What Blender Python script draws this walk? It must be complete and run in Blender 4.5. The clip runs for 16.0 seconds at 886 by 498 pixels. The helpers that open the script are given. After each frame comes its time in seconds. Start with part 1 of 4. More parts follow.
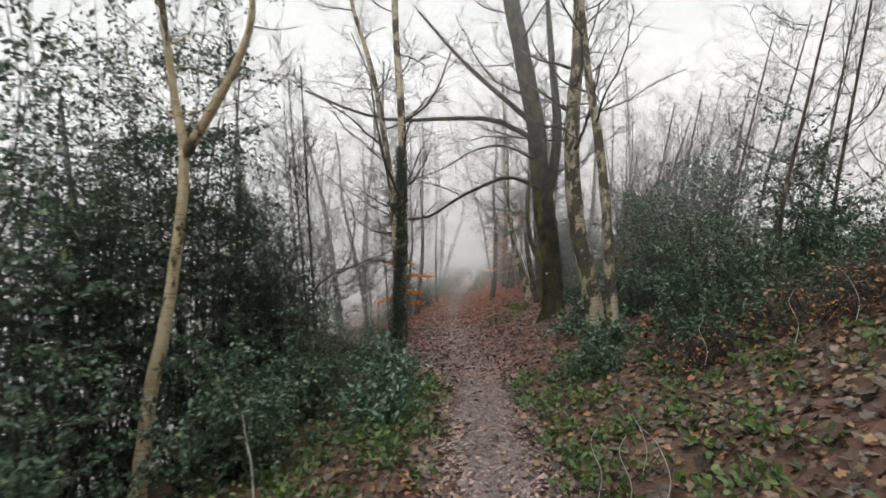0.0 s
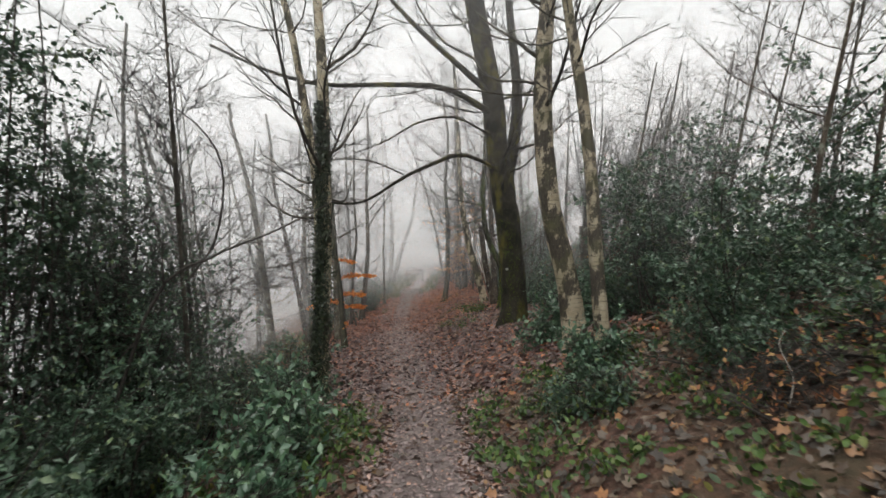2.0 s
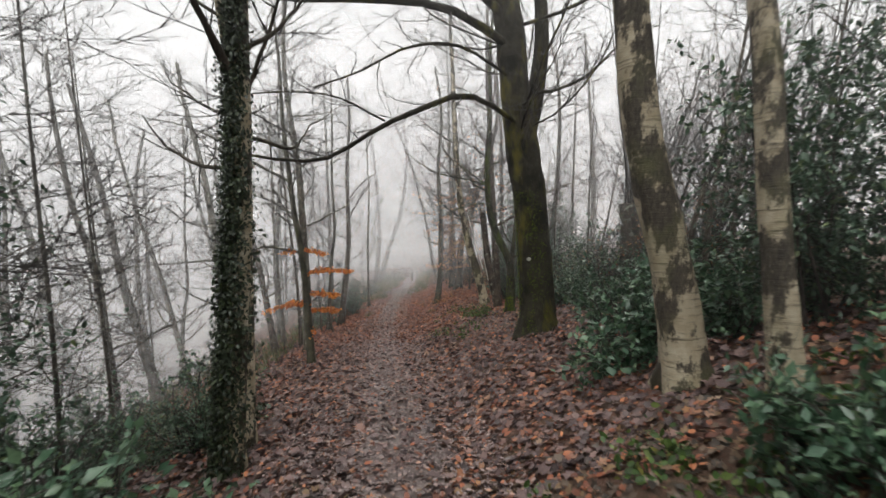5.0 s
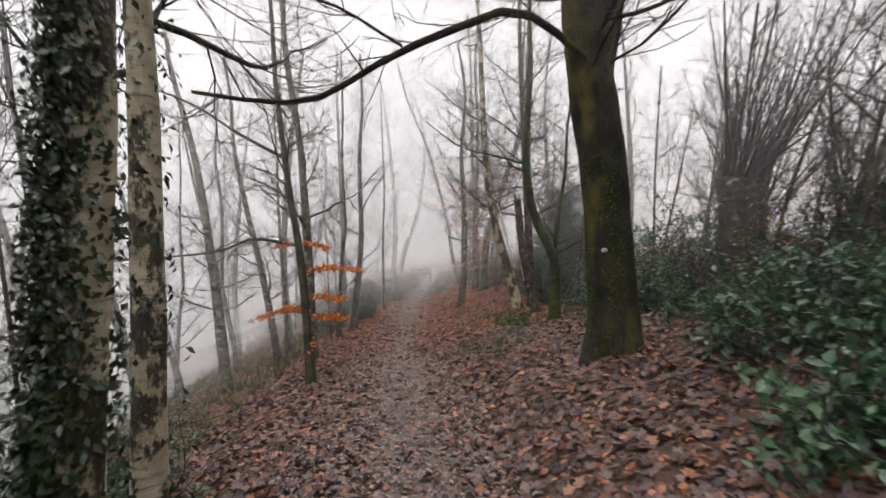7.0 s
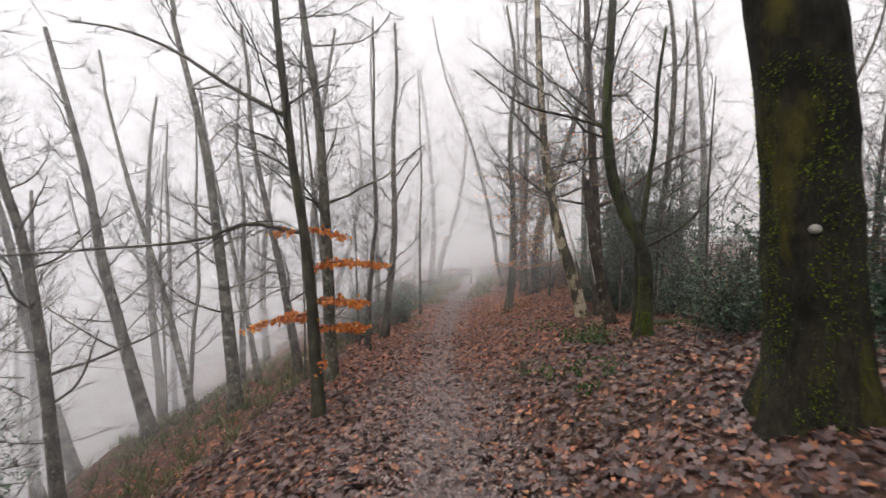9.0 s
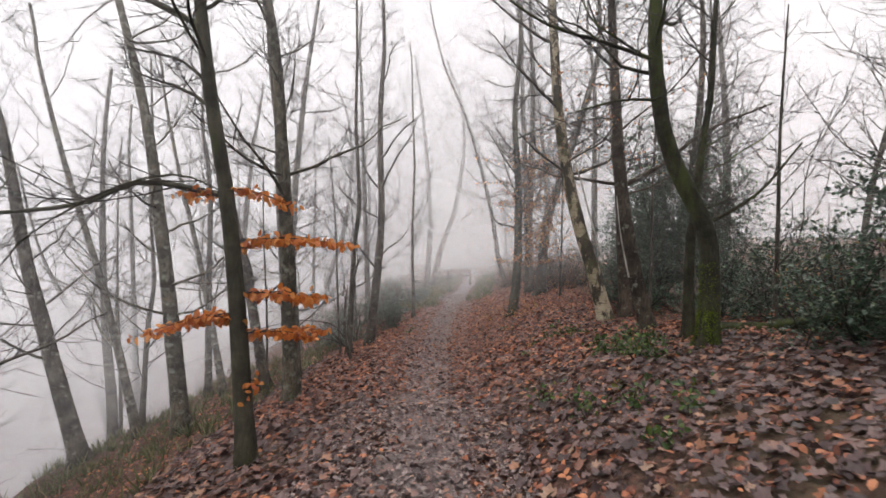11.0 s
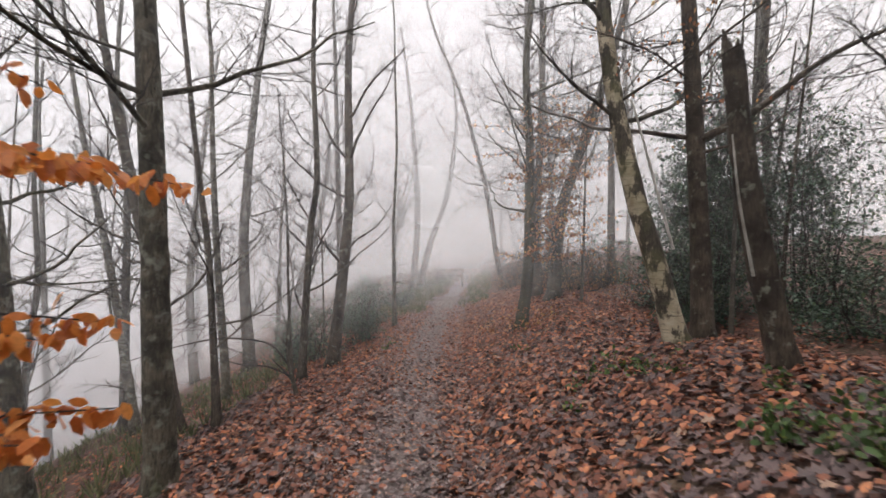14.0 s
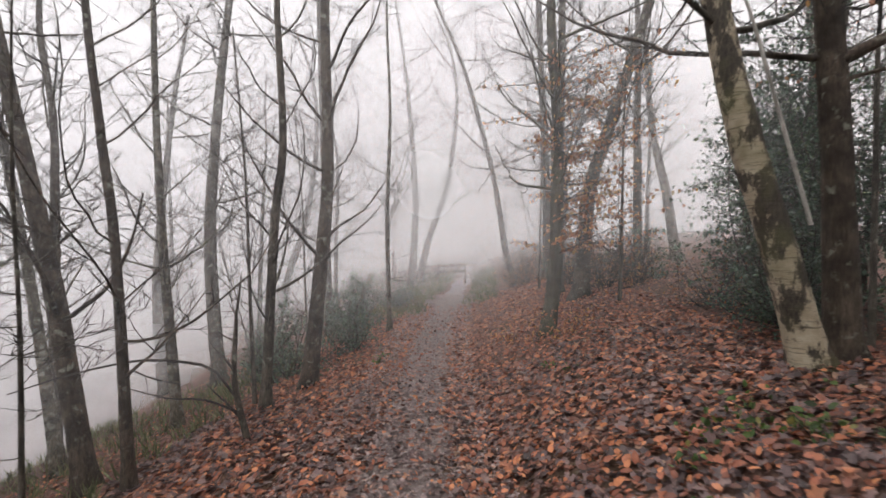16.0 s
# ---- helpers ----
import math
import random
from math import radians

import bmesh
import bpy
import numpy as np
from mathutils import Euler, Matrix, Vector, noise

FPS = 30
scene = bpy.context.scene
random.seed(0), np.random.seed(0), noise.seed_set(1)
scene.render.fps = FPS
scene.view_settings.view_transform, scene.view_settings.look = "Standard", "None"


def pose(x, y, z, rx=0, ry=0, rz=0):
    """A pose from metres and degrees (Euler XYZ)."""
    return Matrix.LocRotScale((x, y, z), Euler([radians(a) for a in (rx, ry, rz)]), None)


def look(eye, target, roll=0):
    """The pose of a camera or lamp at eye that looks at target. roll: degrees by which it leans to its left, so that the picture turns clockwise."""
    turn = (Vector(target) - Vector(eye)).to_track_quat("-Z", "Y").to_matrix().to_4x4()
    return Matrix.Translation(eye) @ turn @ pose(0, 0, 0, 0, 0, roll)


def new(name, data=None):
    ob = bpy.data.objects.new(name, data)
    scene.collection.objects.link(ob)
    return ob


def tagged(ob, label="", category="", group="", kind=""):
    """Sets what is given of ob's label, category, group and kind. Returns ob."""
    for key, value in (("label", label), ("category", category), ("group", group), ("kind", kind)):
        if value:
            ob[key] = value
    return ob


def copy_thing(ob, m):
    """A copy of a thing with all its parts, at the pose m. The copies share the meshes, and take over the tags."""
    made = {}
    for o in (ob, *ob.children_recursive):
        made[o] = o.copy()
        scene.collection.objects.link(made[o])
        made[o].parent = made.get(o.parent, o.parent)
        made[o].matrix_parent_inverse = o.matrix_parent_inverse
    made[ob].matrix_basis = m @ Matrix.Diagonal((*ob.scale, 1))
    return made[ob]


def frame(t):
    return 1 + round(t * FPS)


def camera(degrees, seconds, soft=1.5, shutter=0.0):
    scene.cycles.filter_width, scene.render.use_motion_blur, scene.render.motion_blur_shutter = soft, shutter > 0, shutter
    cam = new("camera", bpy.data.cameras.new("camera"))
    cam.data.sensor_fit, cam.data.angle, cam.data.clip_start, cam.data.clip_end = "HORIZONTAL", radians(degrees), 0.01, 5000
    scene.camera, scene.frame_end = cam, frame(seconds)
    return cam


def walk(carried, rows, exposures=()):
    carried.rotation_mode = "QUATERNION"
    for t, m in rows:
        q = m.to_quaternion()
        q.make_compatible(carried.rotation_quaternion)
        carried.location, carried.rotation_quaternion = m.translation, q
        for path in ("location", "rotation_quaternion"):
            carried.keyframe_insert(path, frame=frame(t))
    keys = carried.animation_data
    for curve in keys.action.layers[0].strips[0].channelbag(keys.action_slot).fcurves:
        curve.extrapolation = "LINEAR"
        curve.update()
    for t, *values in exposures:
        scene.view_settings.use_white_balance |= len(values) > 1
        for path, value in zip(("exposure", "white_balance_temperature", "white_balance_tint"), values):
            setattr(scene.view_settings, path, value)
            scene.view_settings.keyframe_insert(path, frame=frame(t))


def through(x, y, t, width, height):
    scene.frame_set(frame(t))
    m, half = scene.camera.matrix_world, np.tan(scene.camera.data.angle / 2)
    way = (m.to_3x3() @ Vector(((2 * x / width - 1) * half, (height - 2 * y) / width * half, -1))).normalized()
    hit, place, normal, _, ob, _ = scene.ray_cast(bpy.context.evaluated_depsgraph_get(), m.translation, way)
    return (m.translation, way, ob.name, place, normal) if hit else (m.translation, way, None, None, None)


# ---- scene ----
cam = camera(87.6, 16.0, shutter=0.5)
PATH = [
    (0, (0.0, 0.0, 1.5), (-0.089, 1.998, 1.475), -0.0),
    (0.5, (0.038, 0.563, 1.404), (0.043, 2.563, 1.38), -0.3),
    (1, (0.065, 1.161, 1.34), (0.139, 3.159, 1.325), -0.2),
    (1.5, (0.12, 1.692, 1.31), (0.228, 3.689, 1.293), -0.3),
    (2, (0.185, 2.23, 1.229), (0.299, 4.227, 1.212), -0.4),
    (2.5, (0.17, 2.75, 1.166), (0.291, 4.746, 1.149), -0.3),
    (3, (0.219, 3.272, 1.078), (0.345, 5.268, 1.061), -0.3),
    (3.5, (0.264, 3.727, 1.025), (0.395, 5.723, 1.011), 0.1),
    (4, (0.285, 4.286, 0.972), (0.432, 6.281, 0.958), -0.1),
    (6.5, (0.109, 7.229, 0.706), (0.273, 9.222, 0.701), -0.3),
    (7, (0.113, 7.828, 0.664), (0.201, 9.826, 0.658), -0.3),
    (7.5, (0.063, 8.422, 0.581), (0.046, 10.422, 0.576), -0.2),
    (8, (0.03, 9.071, 0.518), (-0.025, 11.071, 0.516), 0.1),
    (8.5, (-0.016, 9.691, 0.478), (-0.086, 11.69, 0.478), 0.2),
    (9, (-0.002, 10.354, 0.475), (-0.081, 12.352, 0.476), 0.1),
    (11.5, (0.067, 13.125, 0.068), (-0.004, 15.124, 0.092), 0.2),
    (12, (0.08, 13.713, 0.071), (0.027, 15.712, 0.095), 0.3),
    (12.5, (0.064, 14.262, 0.048), (0.027, 16.262, 0.074), 0.3),
    (13, (0.062, 14.865, 0.003), (0.031, 16.864, 0.031), 0.3),
    (13.5, (0.004, 15.424, -0.046), (-0.021, 17.423, -0.02), 0.3),
    (14, (-0.043, 16.028, -0.096), (-0.072, 18.028, -0.071), 0.4),
    (14.5, (-0.096, 16.6, -0.113), (-0.125, 18.6, -0.089), 0.3),
    (15, (-0.128, 17.148, -0.08), (-0.156, 19.148, -0.069), -0.2),
    (15.5, (-0.131, 17.726, -0.148), (-0.155, 19.726, -0.134), -0.0),
    (16, (-0.199, 18.313, -0.232), (-0.221, 20.313, -0.222), -0.1),
]
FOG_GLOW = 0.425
walk(cam, [(t, look(eye, target, roll)) for t, eye, target, roll in PATH], [(0, 0.74, 6500, 3), (4, 0.72, 6500, 3), (7, 0.79, 6500, 8), (16, 0.83, 6500, 10)])

# ---- world and light ----
world = bpy.data.worlds.new("overcast_sky")
scene.world = world
world.use_nodes = True
wn, wl = world.node_tree.nodes, world.node_tree.links
sky = wn.new("ShaderNodeTexSky")
sky.sky_type = "NISHITA"
sky.sun_disc = False
sky.sun_elevation, sky.sun_rotation = radians(48), radians(200)
sky.air_density, sky.dust_density, sky.ozone_density = 1.0, 6.0, 1.0
grey = wn.new("ShaderNodeHueSaturation")
grey.inputs["Saturation"].default_value = 0.12
wl.new(sky.outputs["Color"], grey.inputs["Color"])
wl.new(grey.outputs["Color"], wn["Background"].inputs["Color"])
wn["Background"].inputs["Strength"].default_value = 0.15
sun = new("sun", bpy.data.lights.new("sun", "SUN"))
sun.data.energy, sun.data.angle, sun.data.color = 1.25, radians(40), (1.0, 0.97, 0.93)
sun.matrix_world = look((0, 0, 60), (0 + 20 * math.sin(radians(200)), 0 + 20 * math.cos(radians(200)), 60 - 38))
scene.cycles.transparent_max_bounces = 40


# ---- materials ----
def mat(name, rough=0.8, spec=0.3):
    m = bpy.data.materials.new(name)
    m.use_nodes = True
    b = m.node_tree.nodes["Principled BSDF"]
    b.inputs["Roughness"].default_value = rough
    b.inputs["Specular IOR Level"].default_value = spec
    return m, m.node_tree.nodes, m.node_tree.links, b


def coords(n, l, scale=(1, 1, 1)):
    tc, mp = n.new("ShaderNodeTexCoord"), n.new("ShaderNodeMapping")
    mp.inputs["Scale"].default_value = scale
    l.new(tc.outputs["Object"], mp.inputs["Vector"])
    return mp.outputs["Vector"]


def noise_tex(n, l, vec, scale, detail=4.0, rough=0.6):
    t = n.new("ShaderNodeTexNoise")
    t.inputs["Scale"].default_value, t.inputs["Detail"].default_value, t.inputs["Roughness"].default_value = scale, detail, rough
    l.new(vec, t.inputs["Vector"])
    return t.outputs["Fac"]


def ramp(n, l, fac, stops):
    r = n.new("ShaderNodeValToRGB")
    e = r.color_ramp.elements
    while len(e) < len(stops):
        e.new(0.5)
    for el, (p, c) in zip(e, stops):
        el.position, el.color = p, (*c, 1)
    l.new(fac, r.inputs["Fac"])
    return r.outputs["Color"]


def mixc(n, l, fac, a, b, blend="MIX"):
    m = n.new("ShaderNodeMix")
    m.data_type, m.blend_type = "RGBA", blend
    for sock, v in ((m.inputs[0], fac), (m.inputs[6], a), (m.inputs[7], b)):
        if isinstance(v, (float, int)):
            sock.default_value = v
        elif isinstance(v, tuple):
            sock.default_value = (*v, 1)
        else:
            l.new(v, sock)
    return m.outputs[2]


def bump(n, l, b, height, strength=0.5, dist=0.02):
    k = n.new("ShaderNodeBump")
    k.inputs["Strength"].default_value, k.inputs["Distance"].default_value = strength, dist
    l.new(height, k.inputs["Height"])
    l.new(k.outputs["Normal"], b.inputs["Normal"])


def bark(name, dark, light, moss=0.0, moss_col=(0.07, 0.085, 0.015), lichen=0.0, deep=0.028):
    m, n, l, b = mat(name, 0.85, 0.25)
    v = coords(n, l, (1, 1, 0.25))
    fine = noise_tex(n, l, v, 38, 6, 0.7)
    big = noise_tex(n, l, coords(n, l), 2.4, 3)
    col = mixc(n, l, ramp(n, l, fine, [(0.35, (0, 0, 0)), (0.68, (1, 1, 1))]), dark, light)
    col = mixc(n, l, ramp(n, l, big, [(0.4, (0, 0, 0)), (0.65, (1, 1, 1))]), col, tuple(c * 0.55 for c in dark))
    if lichen:
        spot = noise_tex(n, l, coords(n, l), 7, 4)
        col = mixc(n, l, ramp(n, l, spot, [(0.62 - 0.1 * lichen, (0, 0, 0)), (0.7, (1, 1, 1))]), col, (0.2, 0.2, 0.16))
    if moss:
        mv = noise_tex(n, l, coords(n, l, (1, 1, 0.45)), 2.1, 6, 0.65)
        col = mixc(n, l, ramp(n, l, mv, [(0.72 - 0.4 * moss, (0, 0, 0)), (0.86 - 0.3 * moss, (1, 1, 1))]), col, moss_col)
    l.new(col, b.inputs["Base Color"])
    bump(n, l, b, fine, 1.0, deep)
    return m


BARK = bark("grey_bark", (0.05, 0.042, 0.034), (0.14, 0.12, 0.095), 0.25, lichen=0.4)
BARK_BROWN = bark("brown_bark", (0.045, 0.034, 0.026), (0.13, 0.1, 0.075), 0.15, lichen=0.3)
BARK_OAK = bark("mossy_oak_bark", (0.026, 0.023, 0.016), (0.066, 0.057, 0.038), 0.5, (0.13, 0.11, 0.017), deep=0.07)
BARK_GREEN = bark("mossy_bark", (0.03, 0.029, 0.018), (0.075, 0.07, 0.04), 0.55, (0.06, 0.08, 0.014))
BARK_BEECH = bark("beech_bark", (0.05, 0.046, 0.032), (0.1, 0.09, 0.062), 0.45, (0.06, 0.065, 0.02))
SCARRED = bark("scarred_grey_bark", (0.045, 0.038, 0.028), (0.17, 0.145, 0.105), 0.3, lichen=1.0)
TWIG = bark("twig_bark", (0.05, 0.042, 0.038), (0.1, 0.085, 0.075))
DEAD = bark("pale_dead_wood", (0.42, 0.39, 0.34), (0.68, 0.65, 0.6))


def birch_bark(name, tan, pale, scar, cover):
    """Pale papery bark in bands, with dark scarred patches over a share of it and a green bloom."""
    m, n, l, b = mat(name, 0.72, 0.3)
    bands = noise_tex(n, l, coords(n, l, (0.6, 0.6, 9)), 4.5, 5, 0.7)
    patches = noise_tex(n, l, coords(n, l, (1, 1, 0.6)), 3.6, 7, 0.7)
    warm = noise_tex(n, l, coords(n, l), 9, 5)
    grain = noise_tex(n, l, coords(n, l, (1, 1, 0.3)), 45, 5, 0.7)
    col = mixc(n, l, ramp(n, l, warm, [(0.35, (0, 0, 0)), (0.7, (1, 1, 1))]), tan, pale)
    col = mixc(n, l, ramp(n, l, bands, [(0.54, (0, 0, 0)), (0.68, (1, 1, 1))]), col, tuple(c * 0.35 for c in tan))
    dark = mixc(n, l, ramp(n, l, grain, [(0.35, (0, 0, 0)), (0.7, (1, 1, 1))]), tuple(c * 0.5 for c in scar), tuple(c * 1.6 for c in scar))
    col = mixc(n, l, ramp(n, l, patches, [(0.6 - 0.22 * cover, (0, 0, 0)), (0.65 - 0.22 * cover, (1, 1, 1))]), col, dark)
    green = noise_tex(n, l, coords(n, l), 1.7, 4)
    col = mixc(n, l, ramp(n, l, green, [(0.5, (0, 0, 0)), (0.75, (0.7, 0.7, 0.7))]), col, (0.11, 0.11, 0.045))
    l.new(col, b.inputs["Base Color"])
    bump(n, l, b, mixc(n, l, 0.5, bands, grain), 0.8, 0.025)
    return m


BIRCH = birch_bark("birch_bark", (0.38, 0.31, 0.21), (0.52, 0.46, 0.36), (0.05, 0.04, 0.03), 0.5)
BIRCH_YOUNG = birch_bark("young_birch_bark", (0.42, 0.325, 0.2), (0.55, 0.46, 0.32), (0.07, 0.055, 0.035), 0.24)
BIRCH_DULL = birch_bark("weathered_birch_bark", (0.3, 0.245, 0.168), (0.43, 0.37, 0.275), (0.055, 0.045, 0.034), 0.58)


def leaf_mat(name, stops, rough=0.45, through=0.25, spec=0.5):
    m, n, l, b = mat(name, rough, spec)
    g = n.new("ShaderNodeNewGeometry")
    col = ramp(n, l, g.outputs["Random Per Island"], stops)
    v = noise_tex(n, l, coords(n, l), 55, 3)
    col = mixc(n, l, 0.45, col, ramp(n, l, v, [(0.3, (0.45, 0.45, 0.45)), (0.75, (1.3, 1.3, 1.3))]), "MULTIPLY")
    l.new(col, b.inputs["Base Color"])
    if through:
        t, mx = n.new("ShaderNodeBsdfTranslucent"), n.new("ShaderNodeMixShader")
        l.new(col, t.inputs["Color"])
        mx.inputs[0].default_value = through
        l.new(b.outputs[0], mx.inputs[1])
        l.new(t.outputs[0], mx.inputs[2])
        l.new(mx.outputs[0], n["Material Output"].inputs["Surface"])
    return m


HOLLY = leaf_mat("evergreen_leaf", [(0.0, (0.036, 0.064, 0.04)), (0.5, (0.052, 0.096, 0.057)), (0.85, (0.086, 0.14, 0.086)), (1.0, (0.15, 0.19, 0.08))], 0.4, 0.22)
GLOSSY = leaf_mat("glossy_laurel_leaf", [(0.0, (0.035, 0.07, 0.04)), (0.5, (0.06, 0.12, 0.07)), (1.0, (0.12, 0.19, 0.1))], 0.32, 0.2)
IVY = leaf_mat("ivy_leaf", [(0.0, (0.011, 0.016, 0.008)), (0.6, (0.024, 0.036, 0.016)), (1.0, (0.048, 0.064, 0.024))], 0.45, 0.1)
BRAMBLE = leaf_mat("bramble_leaf", [(0.0, (0.03, 0.05, 0.015)), (0.5, (0.06, 0.11, 0.025)), (0.85, (0.11, 0.17, 0.04)), (1.0, (0.2, 0.16, 0.04))], 0.5, 0.3)
LITTER = leaf_mat("fallen_leaves", [(0.0, (0.045, 0.029, 0.029)), (0.3, (0.09, 0.058, 0.057)), (0.6, (0.14, 0.09, 0.086)), (0.86, (0.19, 0.12, 0.11)), (0.95, (0.3, 0.115, 0.055)), (1.0, (0.32, 0.21, 0.15))], 0.52, 0.05, 0.38)
LITTER_PATH = leaf_mat("trodden_leaf_scraps", [(0.0, (0.095, 0.069, 0.068)), (0.4, (0.2, 0.146, 0.14)), (0.8, (0.3, 0.22, 0.208)), (1.0, (0.4, 0.22, 0.15))], 0.38, 0.05)
# bush shade put into the leaf colour: browns darker than the other litter
LITTER_SHADED = leaf_mat("shaded_bank_leaves", [(0.0, (0.03, 0.022, 0.018)), (0.4, (0.075, 0.05, 0.036)), (0.75, (0.13, 0.085, 0.055)), (0.93, (0.19, 0.11, 0.05)), (1.0, (0.3, 0.13, 0.05))], 0.5, 0.05)
LITTER_RED = leaf_mat("fallen_beech_leaves", [(0.0, (0.095, 0.034, 0.023)), (0.4, (0.19, 0.066, 0.04)), (0.75, (0.34, 0.113, 0.057)), (1.0, (0.5, 0.195, 0.085))], 0.52, 0.05, 0.38)
MOSS = leaf_mat("bright_moss", [(0.0, (0.05, 0.07, 0.01)), (0.5, (0.11, 0.15, 0.018)), (1.0, (0.2, 0.24, 0.03))], 0.9, 0.2, 0.1)
GRASS = leaf_mat("rough_grass", [(0.0, (0.07, 0.085, 0.035)), (0.6, (0.12, 0.14, 0.06)), (1.0, (0.22, 0.19, 0.1))], 0.6, 0.3)
ORANGE = leaf_mat("orange_beech_leaf", [(0.0, (0.38, 0.09, 0.02)), (0.5, (0.6, 0.19, 0.035)), (1.0, (0.72, 0.31, 0.08))], 0.5, 0.5)
RUSSET = leaf_mat("russet_leaf", [(0.0, (0.2, 0.08, 0.04)), (0.6, (0.36, 0.15, 0.07)), (1.0, (0.5, 0.3, 0.1))], 0.5, 0.4)


def ground_mat():
    m, n, l, b = mat("leafy_soil", 0.8, 0.3)
    geo = n.new("ShaderNodeNewGeometry")
    v = geo.outputs["Position"]
    a = noise_tex(n, l, v, 14, 6, 0.75)
    c = noise_tex(n, l, v, 0.7, 4)
    vo = n.new("ShaderNodeTexVoronoi")
    vo.inputs["Scale"].default_value = 11
    l.new(v, vo.inputs["Vector"])
    col = ramp(n, l, a, [(0.25, (0.035, 0.022, 0.018)), (0.5, (0.105, 0.06, 0.047)), (0.75, (0.19, 0.1, 0.072))])
    col = mixc(n, l, 0.6, col, ramp(n, l, vo.outputs["Color"], [(0.0, (0.4, 0.36, 0.36)), (1.0, (1.7, 1.45, 1.35))]), "MULTIPLY")
    col = mixc(n, l, ramp(n, l, c, [(0.45, (0, 0, 0)), (0.75, (0.5, 0.5, 0.5))]), col, (0.05, 0.055, 0.02))
    l.new(col, b.inputs["Base Color"])
    bump(n, l, b, a, 1.0, 0.05)
    return m


def mud_mat():
    m, n, l, b = mat("trodden_mud", 0.55, 0.45)
    geo = n.new("ShaderNodeNewGeometry")
    v = geo.outputs["Position"]
    a = noise_tex(n, l, v, 22, 6, 0.75)
    c = noise_tex(n, l, v, 1.6, 3)
    col = ramp(n, l, a, [(0.3, (0.085, 0.063, 0.059)), (0.6, (0.175, 0.132, 0.124)), (0.8, (0.26, 0.195, 0.183))])
    col = mixc(n, l, ramp(n, l, c, [(0.4, (0, 0, 0)), (0.8, (0.5, 0.5, 0.5))]), col, (0.09, 0.07, 0.066))
    l.new(col, b.inputs["Base Color"])
    bump(n, l, b, a, 0.8, 0.03)
    return m


GROUND, MUD = ground_mat(), mud_mat()


def mist_mat():
    """Thin pale mist, as dense as the sheet's own density says."""
    m = bpy.data.materials.new("mist")
    m.use_nodes = True
    n, l = m.node_tree.nodes, m.node_tree.links
    n.remove(n["Principled BSDF"])
    tr, df, tl = n.new("ShaderNodeBsdfTransparent"), n.new("ShaderNodeBsdfDiffuse"), n.new("ShaderNodeBsdfTranslucent")
    df.inputs["Color"].default_value = tl.inputs["Color"].default_value = (0.98, 0.97, 0.985, 1)
    both, out = n.new("ShaderNodeMixShader"), n.new("ShaderNodeMixShader")
    both.inputs[0].default_value = 0.5
    l.new(df.outputs[0], both.inputs[1])
    l.new(tl.outputs[0], both.inputs[2])
    geo, att = n.new("ShaderNodeNewGeometry"), n.new("ShaderNodeAttribute")
    att.attribute_name = "mist_share"
    val = n.new("ShaderNodeMapRange")
    val.inputs["From Min"].default_value, val.inputs["From Max"].default_value = 0.3, 0.7
    val.inputs["To Min"].default_value, val.inputs["To Max"].default_value = 0.75, 1.25
    l.new(noise_tex(n, l, geo.outputs["Position"], 0.12, 2), val.inputs["Value"])
    mu = n.new("ShaderNodeMath")
    mu.operation = "MULTIPLY"
    l.new(att.outputs["Fac"], mu.inputs[0])
    l.new(val.outputs[0], mu.inputs[1])
    l.new(mu.outputs[0], out.inputs[0])
    l.new(tr.outputs[0], out.inputs[1])
    l.new(both.outputs[0], out.inputs[2])
    l.new(out.outputs[0], n["Material Output"].inputs["Surface"])
    return m


# ---- mesh helpers ----
def mesh_from(name, verts, loops, sizes, material, smooth=True):
    me = bpy.data.meshes.new(name)
    verts, loops, sizes = np.asarray(verts, np.float32), np.asarray(loops, np.int32), np.asarray(sizes, np.int32)
    me.vertices.add(len(verts))
    me.vertices.foreach_set("co", verts.ravel())
    me.loops.add(len(loops))
    me.loops.foreach_set("vertex_index", loops)
    me.polygons.add(len(sizes))
    me.polygons.foreach_set("loop_start", np.concatenate([[0], np.cumsum(sizes)[:-1]]).astype(np.int32))
    me.polygons.foreach_set("use_smooth", np.full(len(sizes), smooth))
    me.update(calc_edges=True)
    me.materials.append(material)
    return me


def mesh_part(name, me, parent, label=""):
    ob = new(name, me)
    ob.parent = parent
    if label:
        ob["label"] = label
    return ob


def thing(name, at, label, category, group=""):
    e = new(name)
    e.location = at
    e.empty_display_size = 0.2
    return tagged(e, label, category, group)


def part(name, bm, material, parent, label=""):
    me = bpy.data.meshes.new(name)
    bm.to_mesh(me)
    bm.free()
    me.materials.append(material)
    return mesh_part(name, me, parent, label)


